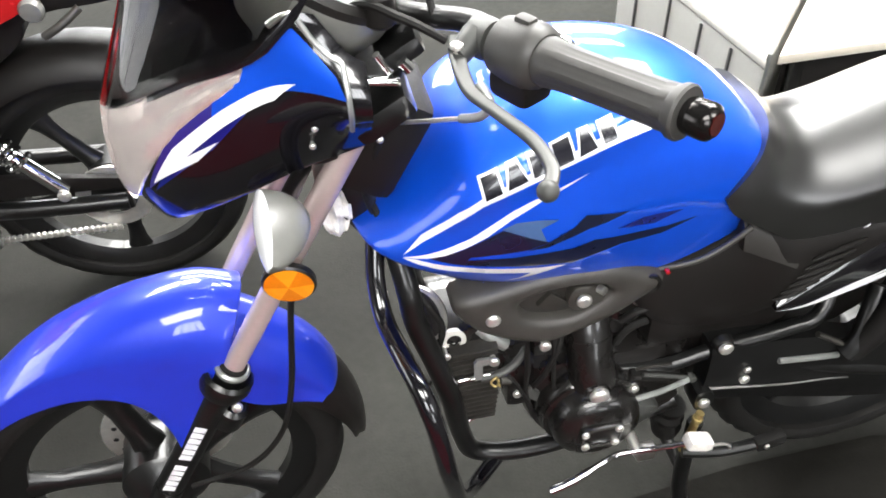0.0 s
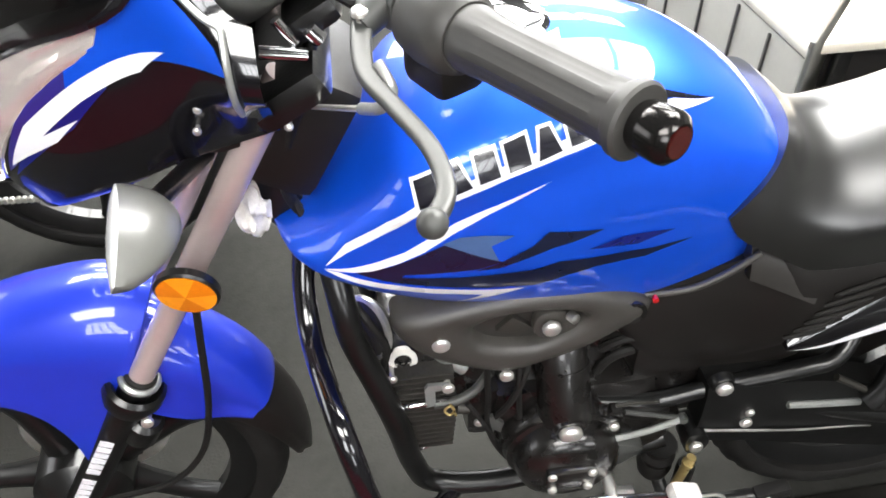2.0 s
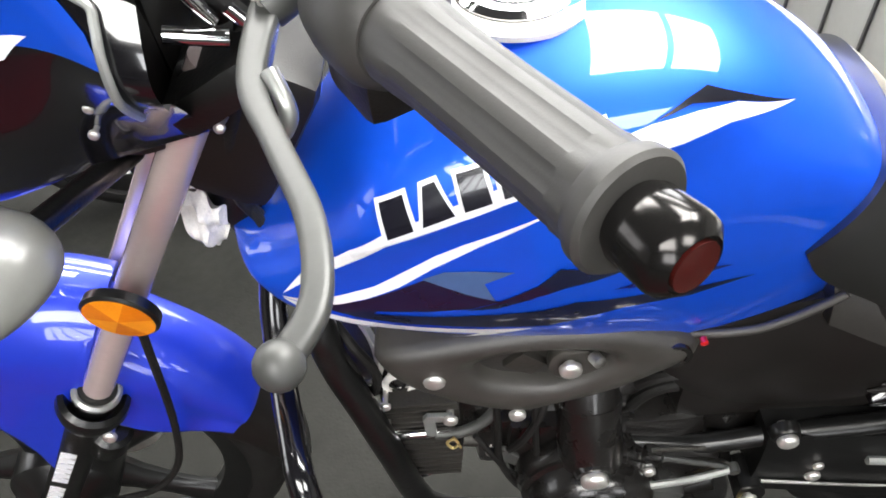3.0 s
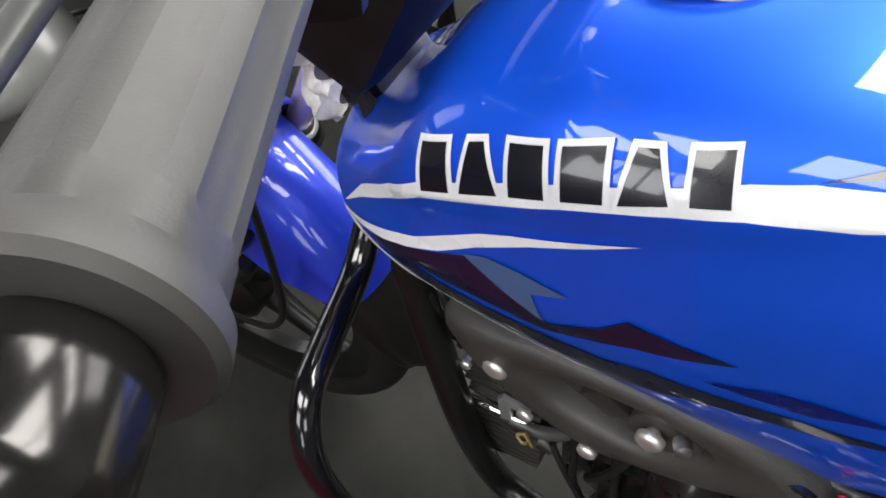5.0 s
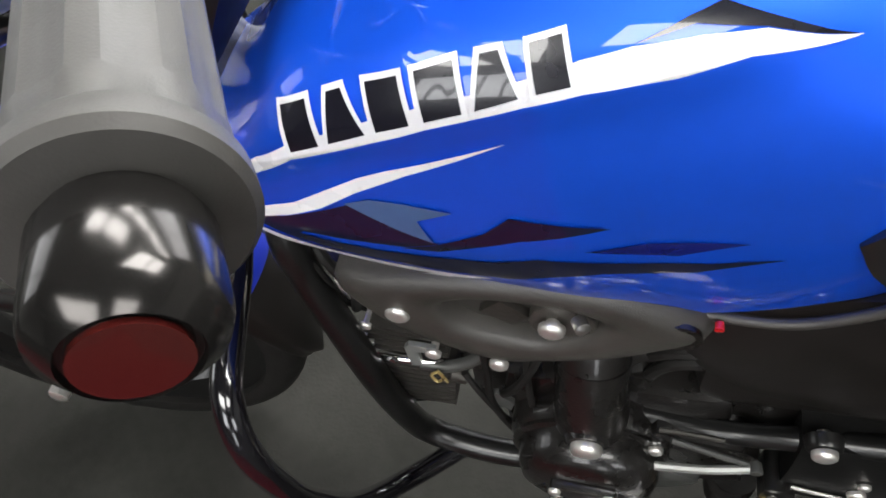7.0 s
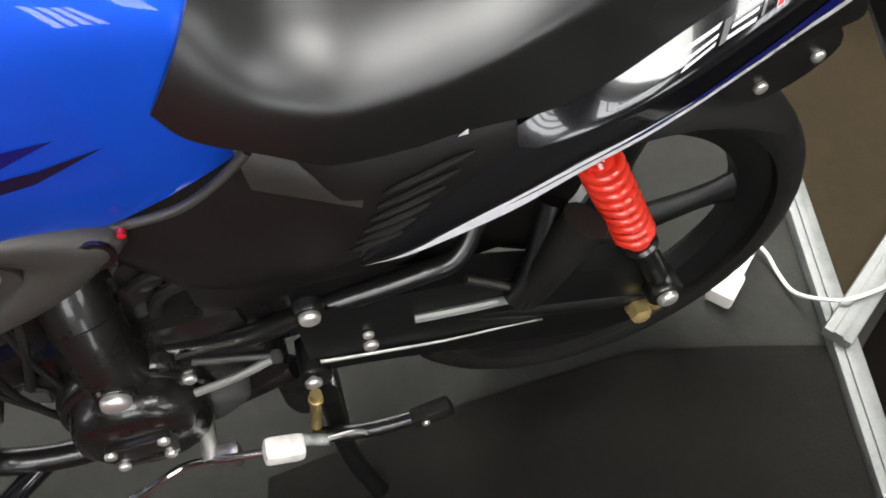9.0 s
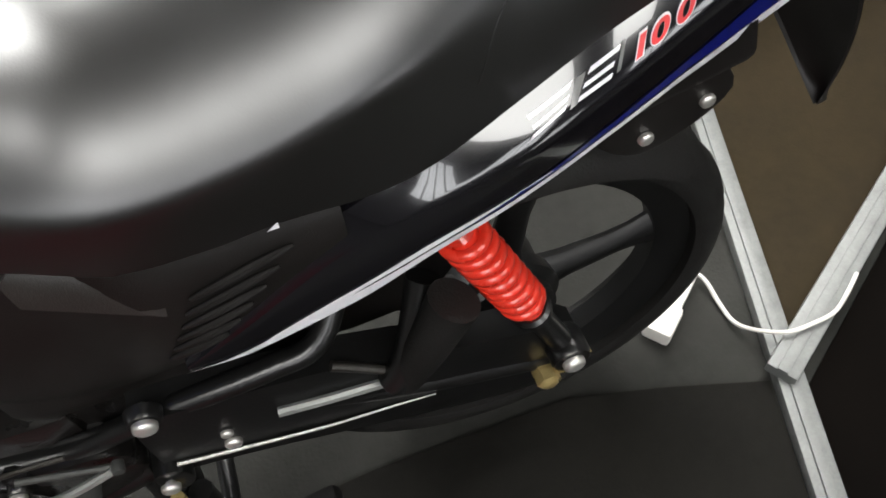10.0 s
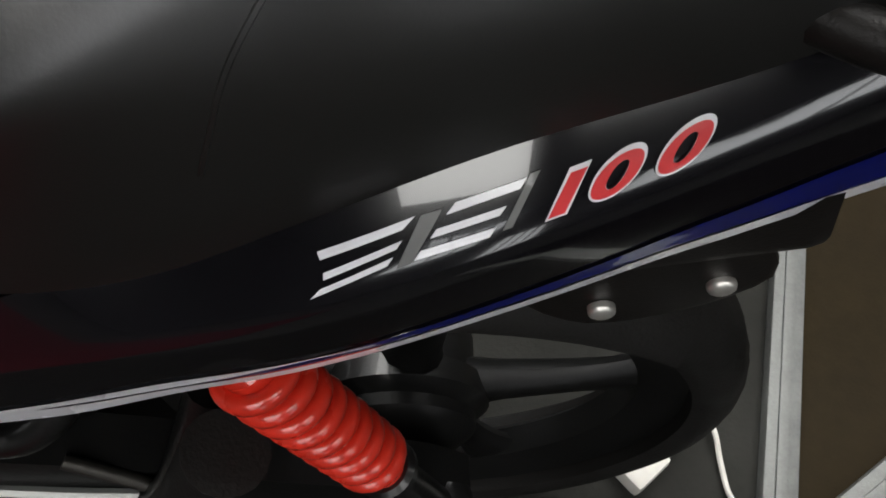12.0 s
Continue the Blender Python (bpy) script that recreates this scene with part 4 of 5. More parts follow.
grip(G0, G1, True)
grip(mirrored(G0), mirrored(G1), False)
for side in (1, -1):
    f = (lambda p: p) if side > 0 else mirrored
    d = GD if side > 0 else mirrored(GD + Vector((0, YC, 0))) - Vector((0, YC, 0))
    sw = part("switch_housing", lathe([(.018, -.052), (.026, -.048), (.029, -.03), (.029, -.012), (.026, -.004), (.022, 0)], f(G0), d, 28), M_GRIP, bar, "grey black plastic switch housing")
    c = f(G0) - d * .028
    part("lower_shell", box(c + Vector((0, 0, -.026)), (.038, .046, .034), .008, Matrix.Rotation(math.atan2(d.y, d.x) - math.pi / 2, 3, "Z")), M_PLASTIC, sw)
    part("switch", box(c + Vector((.002, -.002, .029)), (.012, .018, .008), .003, Matrix.Rotation(math.atan2(d.y, d.x) - math.pi / 2, 3, "Z")), M_GRIP, sw)
    part("switch", box(c + Vector((.026, .004, .008)), (.008, .014, .010), .003), M_GRIP, sw)
    part("icon", box(c + Vector((.016, -.006, .0268)), (.005, .004, .0012), 0, Matrix.Rotation(radians(35), 3, "Y")), M_WHITE_DECAL, sw)
    clamp_at = c - d * .044
    perch = part("lever_perch", lathe([(.014, -.013), (.0185, -.012), (.0195, 0), (.0185, .012), (.014, .013)], clamp_at, d, 24), M_LEVERDK, bar, "dark grey lever clamp")
    pts = [Vector((.545, YC - .135, 1.043)), Vector((.538, YC - .165, 1.042)), Vector((.537, YC - .215, 1.038)), Vector((.552, YC - .255, 1.037)), Vector((.568, YC - .295, 1.036)), Vector((.572, YC - .33, 1.034)), Vector((.562, YC - .352, 1.032))]
    pts = [f(p) for p in pts]
    part("pivot_arm", tube([clamp_at + Vector((-.010, 0, .004)), (clamp_at + pts[1]) / 2 + Vector((-.004, 0, .003)), pts[1]], lambda t: .0135 - .003 * t, 12, 4), M_LEVERDK, perch, "cast lever bracket")
    bolt(pts[1] + Vector((0, 0, .009)), .0065, perch, axis=(0, 0, 1))
    lev = part("lever", blade(pts, lambda t: .0090 - .0034 * min(1, t * 2.2), .0038), M_LEVERDK, bar, "flat dull grey clutch lever" if side > 0 else "flat dull grey brake lever", 50)
    e = bmesh.new()
    bmesh.ops.create_uvsphere(e, u_segments=16, v_segments=10, radius=.0085)
    bmesh.ops.translate(e, vec=pts[-1], verts=e.verts)
    part("lever_ball", e, M_LEVERDK, lev)
part("cable", tube([(.464, -.03, .889), (.500, -.122, .945), (.532, -.215, 1.003)], .0024, 8, 2), M_STEEL, bar, "thin bright clutch cable")
part("cable_boot", tube([(.532, -.215, 1.003), (.545, -.235, 1.016), (.552, -.238, 1.030), (.545, -.225, 1.042)], .0042, 10, 5), M_LEVER, bar, "pale rubber cable boot")
part("cable", tube([(.535, YC - .13, 1.04), (.50, YC - .12, 1.06), (.46, YC - .08, 1.06), (.43, YC - .05, 1.0), (.43, YC - .04, .90), (.46, YC - .05, .78)], .0045, 8, 6), M_RUBBER, bar)
part("cable", tube([(.53, YC - .10, 1.05), (.52, YC - .06, 1.09), (.47, YC - .0, 1.095), (.42, YC + .02, 1.02), (.42, YC, .92)], .004, 8, 6), M_RUBBER, bar)
for a, b, r in (((.458, -.108, .990), (.494, -.104, .982), .0055), ((.474, -.10, 1.012), (.486, -.098, .990), .0045), ((.498, -.10, 1.002), (.506, -.10, .992), .007)):
    part("clamp_pin", tube([a, b], r, 12, 1), M_CHROME, bar, "chromed clamp pin")
for dy in (-.03, .03):
    part("bar_clamp", box((.505, YC + dy, 1.035), (.036, .026, .040), .008), M_ALU, bar)
    bolt((.505, YC + dy, 1.055), .006, bar, axis=(0, 0, 1))
POD, UP = Vector((.432, YC - .022, 1.058)), Vector((.50, -.06, .86)).normalized()
dash = part("instrument_pod", lathe([(.028, -.062), (.060, -.045), (.076, -.012), (.079, .010), (.076, .016)], POD, UP, 44), M_INDGREY, bike, "grey round instrument pod with a black bezel")
part("bezel", ring_lathe([(.058, .012), (.062, .020), (.072, .024), (.079, .018), (.079, .010), (.060, .008)], POD, UP, 48), M_PLASTIC, dash, "black bezel ring")
part("dial", lathe([(.0001, .010), (.060, .010), (.060, .012), (.0001, .013)], POD, UP, 40), M_REFL, dash, "pale dial under glass")
for k in range(9):
    a = radians(-130 + 32.5 * k)
    s_, u_ = frame_of(UP)
    q = POD + UP * .0135 + .046 * (math.cos(a) * s_ + math.sin(a) * u_)
    part("tick", box(q, (.006, .002, .0012), 0), M_RUBBER, dash)
for sgn in (-1, 1):
    p = Vector((.482, YC + sgn * .085, 1.04))
    st = part("mirror_stem", tube([p, p + Vector((-.004, sgn * .004, .05)), p + Vector((-.01, sgn * .02, .13)), p + Vector((-.012, sgn * .06, .24))], .0062, 12, 6), M_CHROME, bike, "chromed mirror stem")
    part("stem_boot", lathe([(.012, 0), (.016, .004), (.015, .03), (.009, .036)], p, (0, 0, 1), 20), M_PLASTIC, st)

# ---- engine ----
engine = part("engine", box((.765, YC, .400), (.23, .18, .15), .035), M_ENGINE, bike, "black enamelled engine with bright bolts")
part("upper_case", box((.735, YC + .01, .485), (.15, .15, .12), .03), M_ENGINE, engine)
part("crankcase_cover", lathe([(.082, 0), (.082, .022), (.078, .032), (.071, .038), (.069, .056), (.063, .068), (.050, .075), (.0001, .078)], (.746, -.092, .380), (0, -1, 0), 56), M_ENGINE, engine, "round black generator cover")
part("cover_ridge", ring_lathe([(.072, .0), (.078, .003), (.078, .010), (.072, .012)], (.746, -.118, .380), (0, -1, 0), 56), M_ENGINE, engine)
part("inspection_cap", plate([(.712, .366), (.722, .358), (.765, .355), (.776, .364), (.776, .396), (.768, .404), (.720, .405), (.711, .396)], -.177, -.164, .004, 3), M_ENGINE, engine)
part("cap_rim", tube([Vector((x, -.1765, z)) for x, z in ((.718, .398), (.730, .402), (.757, .402), (.769, .398), (.772, .380), (.768, .364), (.755, .360), (.728, .361), (.718, .367), (.715, .382), (.718, .398))], .0016, 6, 2), M_FIN, engine)
for x, z in ((.717, .398), (.769, .399), (.719, .366), (.766, .366)):
    bolt((x, -.178, z), .0062, engine)
part("starter_housing", tube([(.742, -.045, .575), (.740, -.078, .535), (.741, -.100, .490), (.744, -.112, .445), (.746, -.112, .40)], lambda t: .030 + .008 * t, 24, 6), M_ENGINE, engine, "black starter housing above the cover")
part("housing_band", ring_lathe([(.029, -.006), (.034, -.005), (.034, .005), (.029, .006)], (.741, -.090, .513), (.02, -.42, -.9), 32), M_ENGINE, engine)
bolt((.743, -.148, .449), .0150, engine, h=.010, dome=.2, name="plug")
part("plug_boss", lathe([(.024, .03), (.021, .008), (.0185, .0015)], (.743, -.148, .449), (0, 1, 0), 24), M_ENGINE, engine)
part("sprocket_cover", plate([(.800, .440), (.835, .437), (.885, .428), (.905, .404), (.880, .382), (.835, .366), (.806, .372)], -.124, -.07, .010, 4), M_ENGINE, engine, "glossy black sprocket cover")
part("shift_link", tube([(.818, -.130, .452), (.854, -.132, .441), (.893, -.134, .428)], .0034, 8, 4), M_LEVERDK, engine, "thin grey shift linkage bar")
part("shift_link", tube([(.808, -.142, .411), (.853, -.141, .419), (.896, -.137, .430)], .0045, 8, 4), M_LEVER, engine, "thin silver shift linkage bar")
part("link_joint", lathe([(.0055, -.003), (.0065, 0), (.0055, .008)], (.896, -.139, .430), (0, 1, 0), 12), M_LEVERDK, engine)
part("cover_edge", tube([(.806, -.126, .463), (.835, -.127, .465), (.863, -.126, .460)], .0026, 8, 4), M_FIN, engine, "thin grey line along the edge of the cover")
part("shaft_sleeve", plate([(.780, .326), (.801, .382), (.848, .373), (.853, .357), (.817, .326)], -.138, -.09, .008, 3), M_LEVERDK, engine, "dull silver end cover")
part("case_step", plate([(.79, .372), (.83, .362), (.88, .37), (.90, .35), (.86, .315), (.80, .31)], -.112, -.06, .010, 4), M_ENGINE, engine)
part("case_rib", tube([(.794, -.118, .452), (.794, -.124, .415), (.806, -.122, .372), (.802, -.118, .335)], .0055, 10, 5), M_ENGINE, engine)
for x, y, z, r in ((.720, -.104, .504, .0085), (.765, -.080, .447, .007), (.807, -.131, .423, .0075), (.692, -.112, .428, .0068), (.638, -.088, .406, .0075), (.700, -.112, .33, .007), (.826, -.126, .372, .006), (.863, -.108, .419, .0075), (.835, -.112, .33, .007)):
    bolt((x, y, z), r, engine)
    part("boss", lathe([(r * 1.9, .045), (r * 1.7, .012), (r * 1.55, .004), (r * 1.3, .0015)], (x, y, z), (0, 1, 0), 16), M_ENGINE, engine)
cyl = part("cylinder", box((.600, YC, .445), (.13, .11, .105), .02), M_ENGINE, engine, "finned black cylinder")
part("cylinder_head", box((.560, YC, .520), (.085, .12, .07), .016), M_ENGINE, cyl)
for k in range(9):
    z = .374 + k * .0108
    part("fin", box((.562 + .001 * k, YC, z), (.078, .168, .0036), .0012), M_FIN, cyl)
for k in range(5):
    z = .486 + k * .0108
    part("fin", box((.566, YC, z), (.078, .164, .0036), .0012), M_FIN, cyl)
part("cylinder_base", box((.645, YC, .42), (.05, .15, .10), .014), M_ENGINE, cyl)
part("head_strip", tube([(.523, -.088, .462), (.530, -.096, .474), (.552, -.099, .480), (.578, -.098, .480), (.600, -.097, .478)], .0048, 10, 6), M_CHROME, cyl, "bright strip across the fins")
part("bracket", plate([(.568, .476), (.567, .514), (.572, .521), (.598, .519), (.598, .508), (.580, .508), (.580, .478)], -.103, -.097, .0015), M_LEVER, cyl, "pale steel hook bracket")
part("bracket_arm", tube([(.578, -.099, .477), (.605, -.099, .478), (.630, -.095, .490), (.648, -.088, .512)], .0062, 12, 6), M_LEVERDK, cyl, "grey tube from the bracket")
bolt((.596, -.104, .515), .0078, cyl)
bolt((.524, -.092, .497), .0085, cyl)
bolt((.530, -.092, .530), .006, cyl)
part("wire_clip", tube([(.597, -.109, .486), (.602, -.111, .476), (.596, -.112, .468), (.590, -.110, .476), (.598, -.109, .482), (.604, -.108, .460)], .0016, 6, 6), M_GOLD, cyl, "bent yellow wire clip")
part("plug_cap", tube([(.606, -.098, .462), (.622, -.098, .458)], .0085, 14, 1), M_FIN, cyl)
horn = part("horn", lathe([(.0001, -.024), (.018, -.022), (.022, -.012), (.036, -.008), (.040, 0), (.036, .004), (.014, .006), (.0001, .007)], (.508, -.052, .585), (-.75, -.60, .25), 36), M_FIN, bike, "round grey black horn behind the frame tube")
part("horn_rim", ring_lathe([(.036, -.002), (.041, -.001), (.041, .005), (.036, .006)], (.508, -.052, .585), (-.75, -.60, .25), 36), M_STEEL, horn)
part("carb_knob", lathe([(.018, 0), (.018, .007), (.011, .009), (.011, .005), (.0001, .005)], (.545, -.066, .537), (0, -1, .2), 24), M_WHITE, engine, "pale round carburettor knob")
part("knob_slot", tube([(.536, -.0735, .540), (.545, -.0745, .531), (.553, -.0735, .541)], .0014, 8, 4), M_RUBBER, engine)
part("carb_arm", tube([(.583, -.064, .548), (.600, -.070, .530), (.620, -.074, .512)], .0105, 14, 4), M_LEVER, engine, "pale alloy arm")
part("drain_lip", tube([(.535, -.088, .366), (.555, -.092, .366), (.572, -.090, .372)], .004, 10, 4), M_CHROME, cyl)
part("rear_strut", tube([(.615, .05, .40), (.64, .055, .29)], .014, 12, 1), M_BLKMET, engine)
for pts, r in (([(.643, -.10, .56), (.645, -.106, .49), (.646, -.106, .42), (.668, -.106, .35), (.706, -.100, .29)], .0042), ([(.683, -.1, .55), (.684, -.108, .486), (.690, -.108, .40), (.706, -.1, .30)], .0036),
               ([(.485, -.055, .66), (.510, -.082, .63), (.527, -.085, .585), (.520, -.08, .54)], .0052), ([(.475, -.06, .67), (.495, -.085, .64), (.508, -.088, .60), (.512, -.08, .55), (.53, -.07, .52)], .0036),
               ([(.80, -.07, .41), (.792, -.075, .46), (.808, -.078, .50), (.845, -.08, .515), (.90, -.08, .50)], .0065), ([(.79, -.085, .53), (.81, -.09, .55), (.85, -.09, .555), (.89, -.085, .54)], .006),
               ([(.62, -.1, .47), (.637, -.108, .44), (.652, -.108, .40), (.660, -.10, .36)], .0034), ([(.70, -.09, .56), (.690, -.105, .52), (.672, -.108, .47), (.655, -.1, .43)], .0045)):
    part("hose", tube(pts, r, 8, 6), M_RUBBER, engine)
part("throttle_drum", lathe([(.020, -.01), (.022, 0), (.022, .008), (.012, .012), (.0001, .013)], (.80, -.068, .535), (0, -1, .1), 24), M_ENGINE, engine)
pale = part("manifold_boot", plate([(.778, .548), (.801, .557), (.826, .567), (.840, .562), (.817, .497), (.806, .511), (.786, .503)], -.072, -.055, .004, 3), M_ALU, engine, "bright alloy intake manifold")
part("manifold_rib", plate([(.812, .563), (.823, .565), (.812, .515), (.804, .520)], -.076, -.068, .002, 2), M_ALU, pale)
bolt((.812, -.070, .443), .007, engine)
bolt((.663, -.123, .553), .0085, engine)
part("harness_bracket", plate([(.635, .437), (.652, .44), (.668, .42), (.664, .40), (.648, .415)], -.105, -.098, .0015), M_LEVERDK, engine)
part("carburettor", lathe([(.014, -.03), (.022, -.026), (.022, .012), (.017, .016), (.017, .026), (.0001, .028)], (.79, -.045, .55), (-.25, -.3, 1), 24), M_FIN, engine, "dull alloy carburettor body")
part("gearbox_tail", box((.90, YC, .43), (.13, .15, .15), .03), M_ENGINE, engine)
part("air_box", box((.95, YC, .58), (.24, .17, .24), .03), M_PLASTIC, bike, "black plastic air box behind the side cover")

# moulded shroud between tank and engine
def star(poly, centre, n, rounded=5):
    """The outline sampled at n even angles round a centre inside it."""
    pts = [(p.x - centre[0], p.z - centre[1]) for p in smooth_line([(x, 0, z) for x, z in poly], rounded, True)]
    out = []
    for k in range(n):
        a = 2 * math.pi * k / n
        c, s = math.cos(a), math.sin(a)
        best = .01
        for p, q in zip(pts, pts[1:] + pts[:1]):
            ex, ez = q[0] - p[0], q[1] - p[1]
            den = c * ez - s * ex
            if abs(den) < 1e-9:
                continue
            r, t = (p[0] * ez - p[1] * ex) / den, (p[0] * s - p[1] * c) / den
            if 0 <= t <= 1 and r > best:
                best = r
        out.append((best * c, best * s))
    return out


SH_C = (.685, .635)
SH_OUT = star([(.536, .661), (.585, .676), (.68, .69), (.763, .682), (.826, .645), (.80, .617), (.759, .59), (.702, .568), (.661, .557), (.606, .578), (.556, .615)], SH_C, 96)
SH_IN = star([(.622, .643), (.655, .664), (.723, .661), (.748, .638), (.70, .604), (.641, .612)], SH_C, 96)
rings = []
for mix, y in ((0, -.080), (0, -.112), (.08, -.121), (.22, -.1265), (.45, -.1285), (.75, -.1285), (.92, -.126), (1.0, -.121), (1.04, -.105)):
    rings.append([Vector((SH_C[0] + o[0] + (i[0] - o[0]) * mix, y, SH_C[1] + o[1] + (i[1] - o[1]) * mix)) for o, i in zip(SH_OUT, SH_IN)])
shroud = part("air_shroud", loft(rings, False), M_SHROUD, bike, "grey black moulded air shroud with a recessed opening", 70)
part("recess", plate([(.615, .645), (.655, .672), (.73, .67), (.756, .638), (.70, .596), (.635, .606)], -.108, -.10, .001, 4), M_LIFTED_SATIN, shroud, "dark recessed opening")
part("glint_plate", plate([(.650, .628), (.668, .648), (.690, .628), (.676, .612)], -.116, -.107, .002), M_FIN, shroud)
part("inner_block", plate([(.70, .655), (.735, .65), (.74, .625), (.705, .612), (.69, .63)], -.122, -.107, .003, 3), M_SHROUD, shroud)
part("end_socket", lathe([(.017, 0), (.017, .004), (.012, .004), (.011, .001), (.0001, .001)], (.80, -.122, .642), (0, -1, 0), 24), M_ENGINE, shroud)
for x, y, z, r in ((.587, -.126, .63, .0105), (.709, -.128, .638, .0105)):
    bolt((x, y, z), r, shroud, h=.007, dome=.2)
part("peg_plug", lathe([(.006, 0), (.006, .01), (.0001, .012)], (.728, -.127, .655), (.5, -1, .2), 12), M_ALU, shroud)
part("fuel_tap", lathe([(.0035, 0), (.0035, .006), (.0001, .007)], (.826, -.116, .655), (0, -1, 0), 10), M_RED, shroud, "small red plug")

# frame and crash guard
frame_m = part("frame_tube", tube([(.47, YC, .76), (.485, -.080, .67), (.491, -.089, .61), (.511, -.102, .539), (.530, -.112, .46), (.545, -.108, .36), (.57, -.105, .30), (.66, -.11, .285), (.78, -.10, .29), (.90, -.10, .33)], .0155, 16, 6), M_BLKMET, bike, "black tubular frame cradle")
part("frame_tube", tube([(.47, YC, .74), (.50, YC + .075, .655), (.511, YC + .088, .522), (.535, YC + .10, .386), (.58, YC + .10, .305), (.66, YC + .1, .285), (.90, YC + .09, .33)], .0155, 16, 6), M_BLKMET, bike)
for sgn in (-1, 1):
    pts = [(.455, .03, .735), (.447, .06, .685), (.450, .100, .648), (.463, .159, .641), (.475, .205, .634), (.486, .231, .595), (.494, .236, .53), (.503, .230, .46), (.52, .20, .36), (.55, .15, .295), (.60, .10, .28)]
    part("crash_guard", tube([(x, YC + sgn * y, z) for x, y, z in pts], .0125, 16, 6), M_GLOSS, bike, "glossy black tubular crash guard")
part("exhaust_pipe", tube([(.54, YC + .02, .37), (.52, YC + .03, .30), (.55, YC + .06, .24), (.66, YC + .10, .22), (.9, YC + .13, .23)], .019, 16, 6), M_CHROME, bike)

# ---- rear end ----
RA = Vector((1.30, YC, .290))
rw = wheel("rear_wheel", RA, .292, .092, 0, bike, "black five spoke alloy rear wheel", rim_mat=M_WHEEL, rot0=radians(9))
part("drum", lathe([(.075, 0), (.078, .02), (.06, .035), (.03, .045)], RA, (0, -1, 0), 36), M_BLKMET, rw)
part("sub_frame", tube([(.77, -.100, .440), (.863, -.106, .432), (.947, -.114, .462), (1.05, -.118, .482), (1.10, -.112, .495), (1.16, -.07, .56), (1.32, -.06, .64), (1.42, -.05, .70)], .0115, 14, 6), M_BLKMET, bike)
part("swing_arm", tube([(.94, -.105, .43), (1.05, -.112, .405), (1.2, -.118, .355), (1.335, -.118, .312)], .018, 16, 4), M_BLKMET, bike)


def chain_case(u, v):
    x = .925 + .43 * u
    zt = lerp(x, [(.925, .478), (1.0, .470), (1.1, .455), (1.25, .405), (1.32, .385), (1.355, .35)])
    zb = lerp(x, [(.925, .352), (1.0, .335), (1.1, .305), (1.25, .262), (1.32, .255), (1.355, .29)])
    return Vector((x, -.126 - .006 * math.sin(math.pi * v) ** .6, zb + v * (zt - zb)))


case = part("chain_case", sheet(chain_case, 30, 8, lambda u, v: (0, .035, 0)), M_WHEEL, bike, "black chain case")
# bright alloy line drawn in place of the edge highlight on the black case
part("case_highlight", tube([(.935, -.134, .388), (1.016, -.135, .371), (1.08, -.135, .358), (1.147, -.134, .349), (1.19, -.132, .338)], lambda t: .0026 * (1 - .6 * t), 8, 5), M_ALU, case, "painted highlight along the lower edge")
part("case_bar", tube([(1.041, -.134, .425), (1.09, -.135, .419), (1.145, -.134, .411)], .0052, 8, 5), M_LEVER, case)
for x, y, z, r in ((.94, -.134, .484, .011), (.991, -.134, .395, .0085), (.991, -.134, .418, .006), (1.155, -.136, .425, .006)):
    bolt((x, y, z), r, case, h=.007)
    part("boss", lathe([(r * 1.5, .014), (r * 1.4, .005), (r * 1.25, .002)], (x, y, z), (0, 1, 0), 16), M_BLKMET, case)
lug = part("peg_bracket", plate([(.912, .388), (.934, .390), (.944, .366), (.934, .346), (.914, .350)], -.142, -.10, .003, 3), M_BLKMET, bike)
bolt((.922, -.147, .372), .0095, lug)
part("stand_spring", tube([(.920, -.150, .350), (.916, -.151, .328), (.905, -.153, .256)], .0066, 14, 4), M_GOLD, lug, "yellow zinc stand spring")
part("spring_collar", lathe([(.0065, -.004), (.0085, -.003), (.0085, .003), (.0065, .004)], (.9175, -.1505, .336), (.14, 0, 1), 16), M_GOLD, lug)
side_st = part("side_stand", tube([(.90, -.16, .262), (.96, -.172, .262), (1.02, -.178, .272), (1.062, -.182, .284)], .0095, 12, 4), M_BLKMET, bike, "folded black side stand")
part("stand_foot", box((1.04, -.180, .279), (.05, .02, .026), .006, Matrix.Rotation(radians(-14), 3, "Y")), M_RUBBER, side_st)
bolt((1.03, -.190, .278), .005, side_st)
coil = []
for k in range(121):
    t = k / 120
    a = t * 2 * math.pi * 14
    p = Vector((.894, -.195, .346)).lerp(Vector((.921, -.195, .324)), t)
    coil.append(p + Vector((0, .0055 * math.cos(a), .0055 * math.sin(a))))
part("tension_spring", tube(coil, .0016, 6, 1, straight=True), M_LEVER, side_st, "small coiled return spring")
part("spring_hook", tube([(.920, -.195, .326), (.945, -.19, .314), (.958, -.19, .306), (.962, -.19, .298)], .0026, 8, 4), M_STEEL, side_st)
gear = part("gear_lever", tube([(.662, -.200, .300), (.70, -.197, .312), (.745, -.19, .333), (.776, -.185, .340), (.82, -.195, .352), (.868, -.21, .374)], lambda t: .0045 + .002 * (t < .3), 10, 5), M_CHROME, bike, "thin chromed gear lever")
part("pedal_rubber", box((.880, -.214, .380), (.042, .026, .020), .007, Matrix.Rotation(radians(20), 3, "Y")), M_WRAP, gear, "white wrapped pedal rubber")
part("gear_shaft", tube([(.80, -.11, .345), (.80, -.19, .343)], .009, 12, 1), M_STEEL, gear)
part("pedal_joint", box((.815, -.185, .335), (.03, .02, .03), .006), M_ALU, gear)
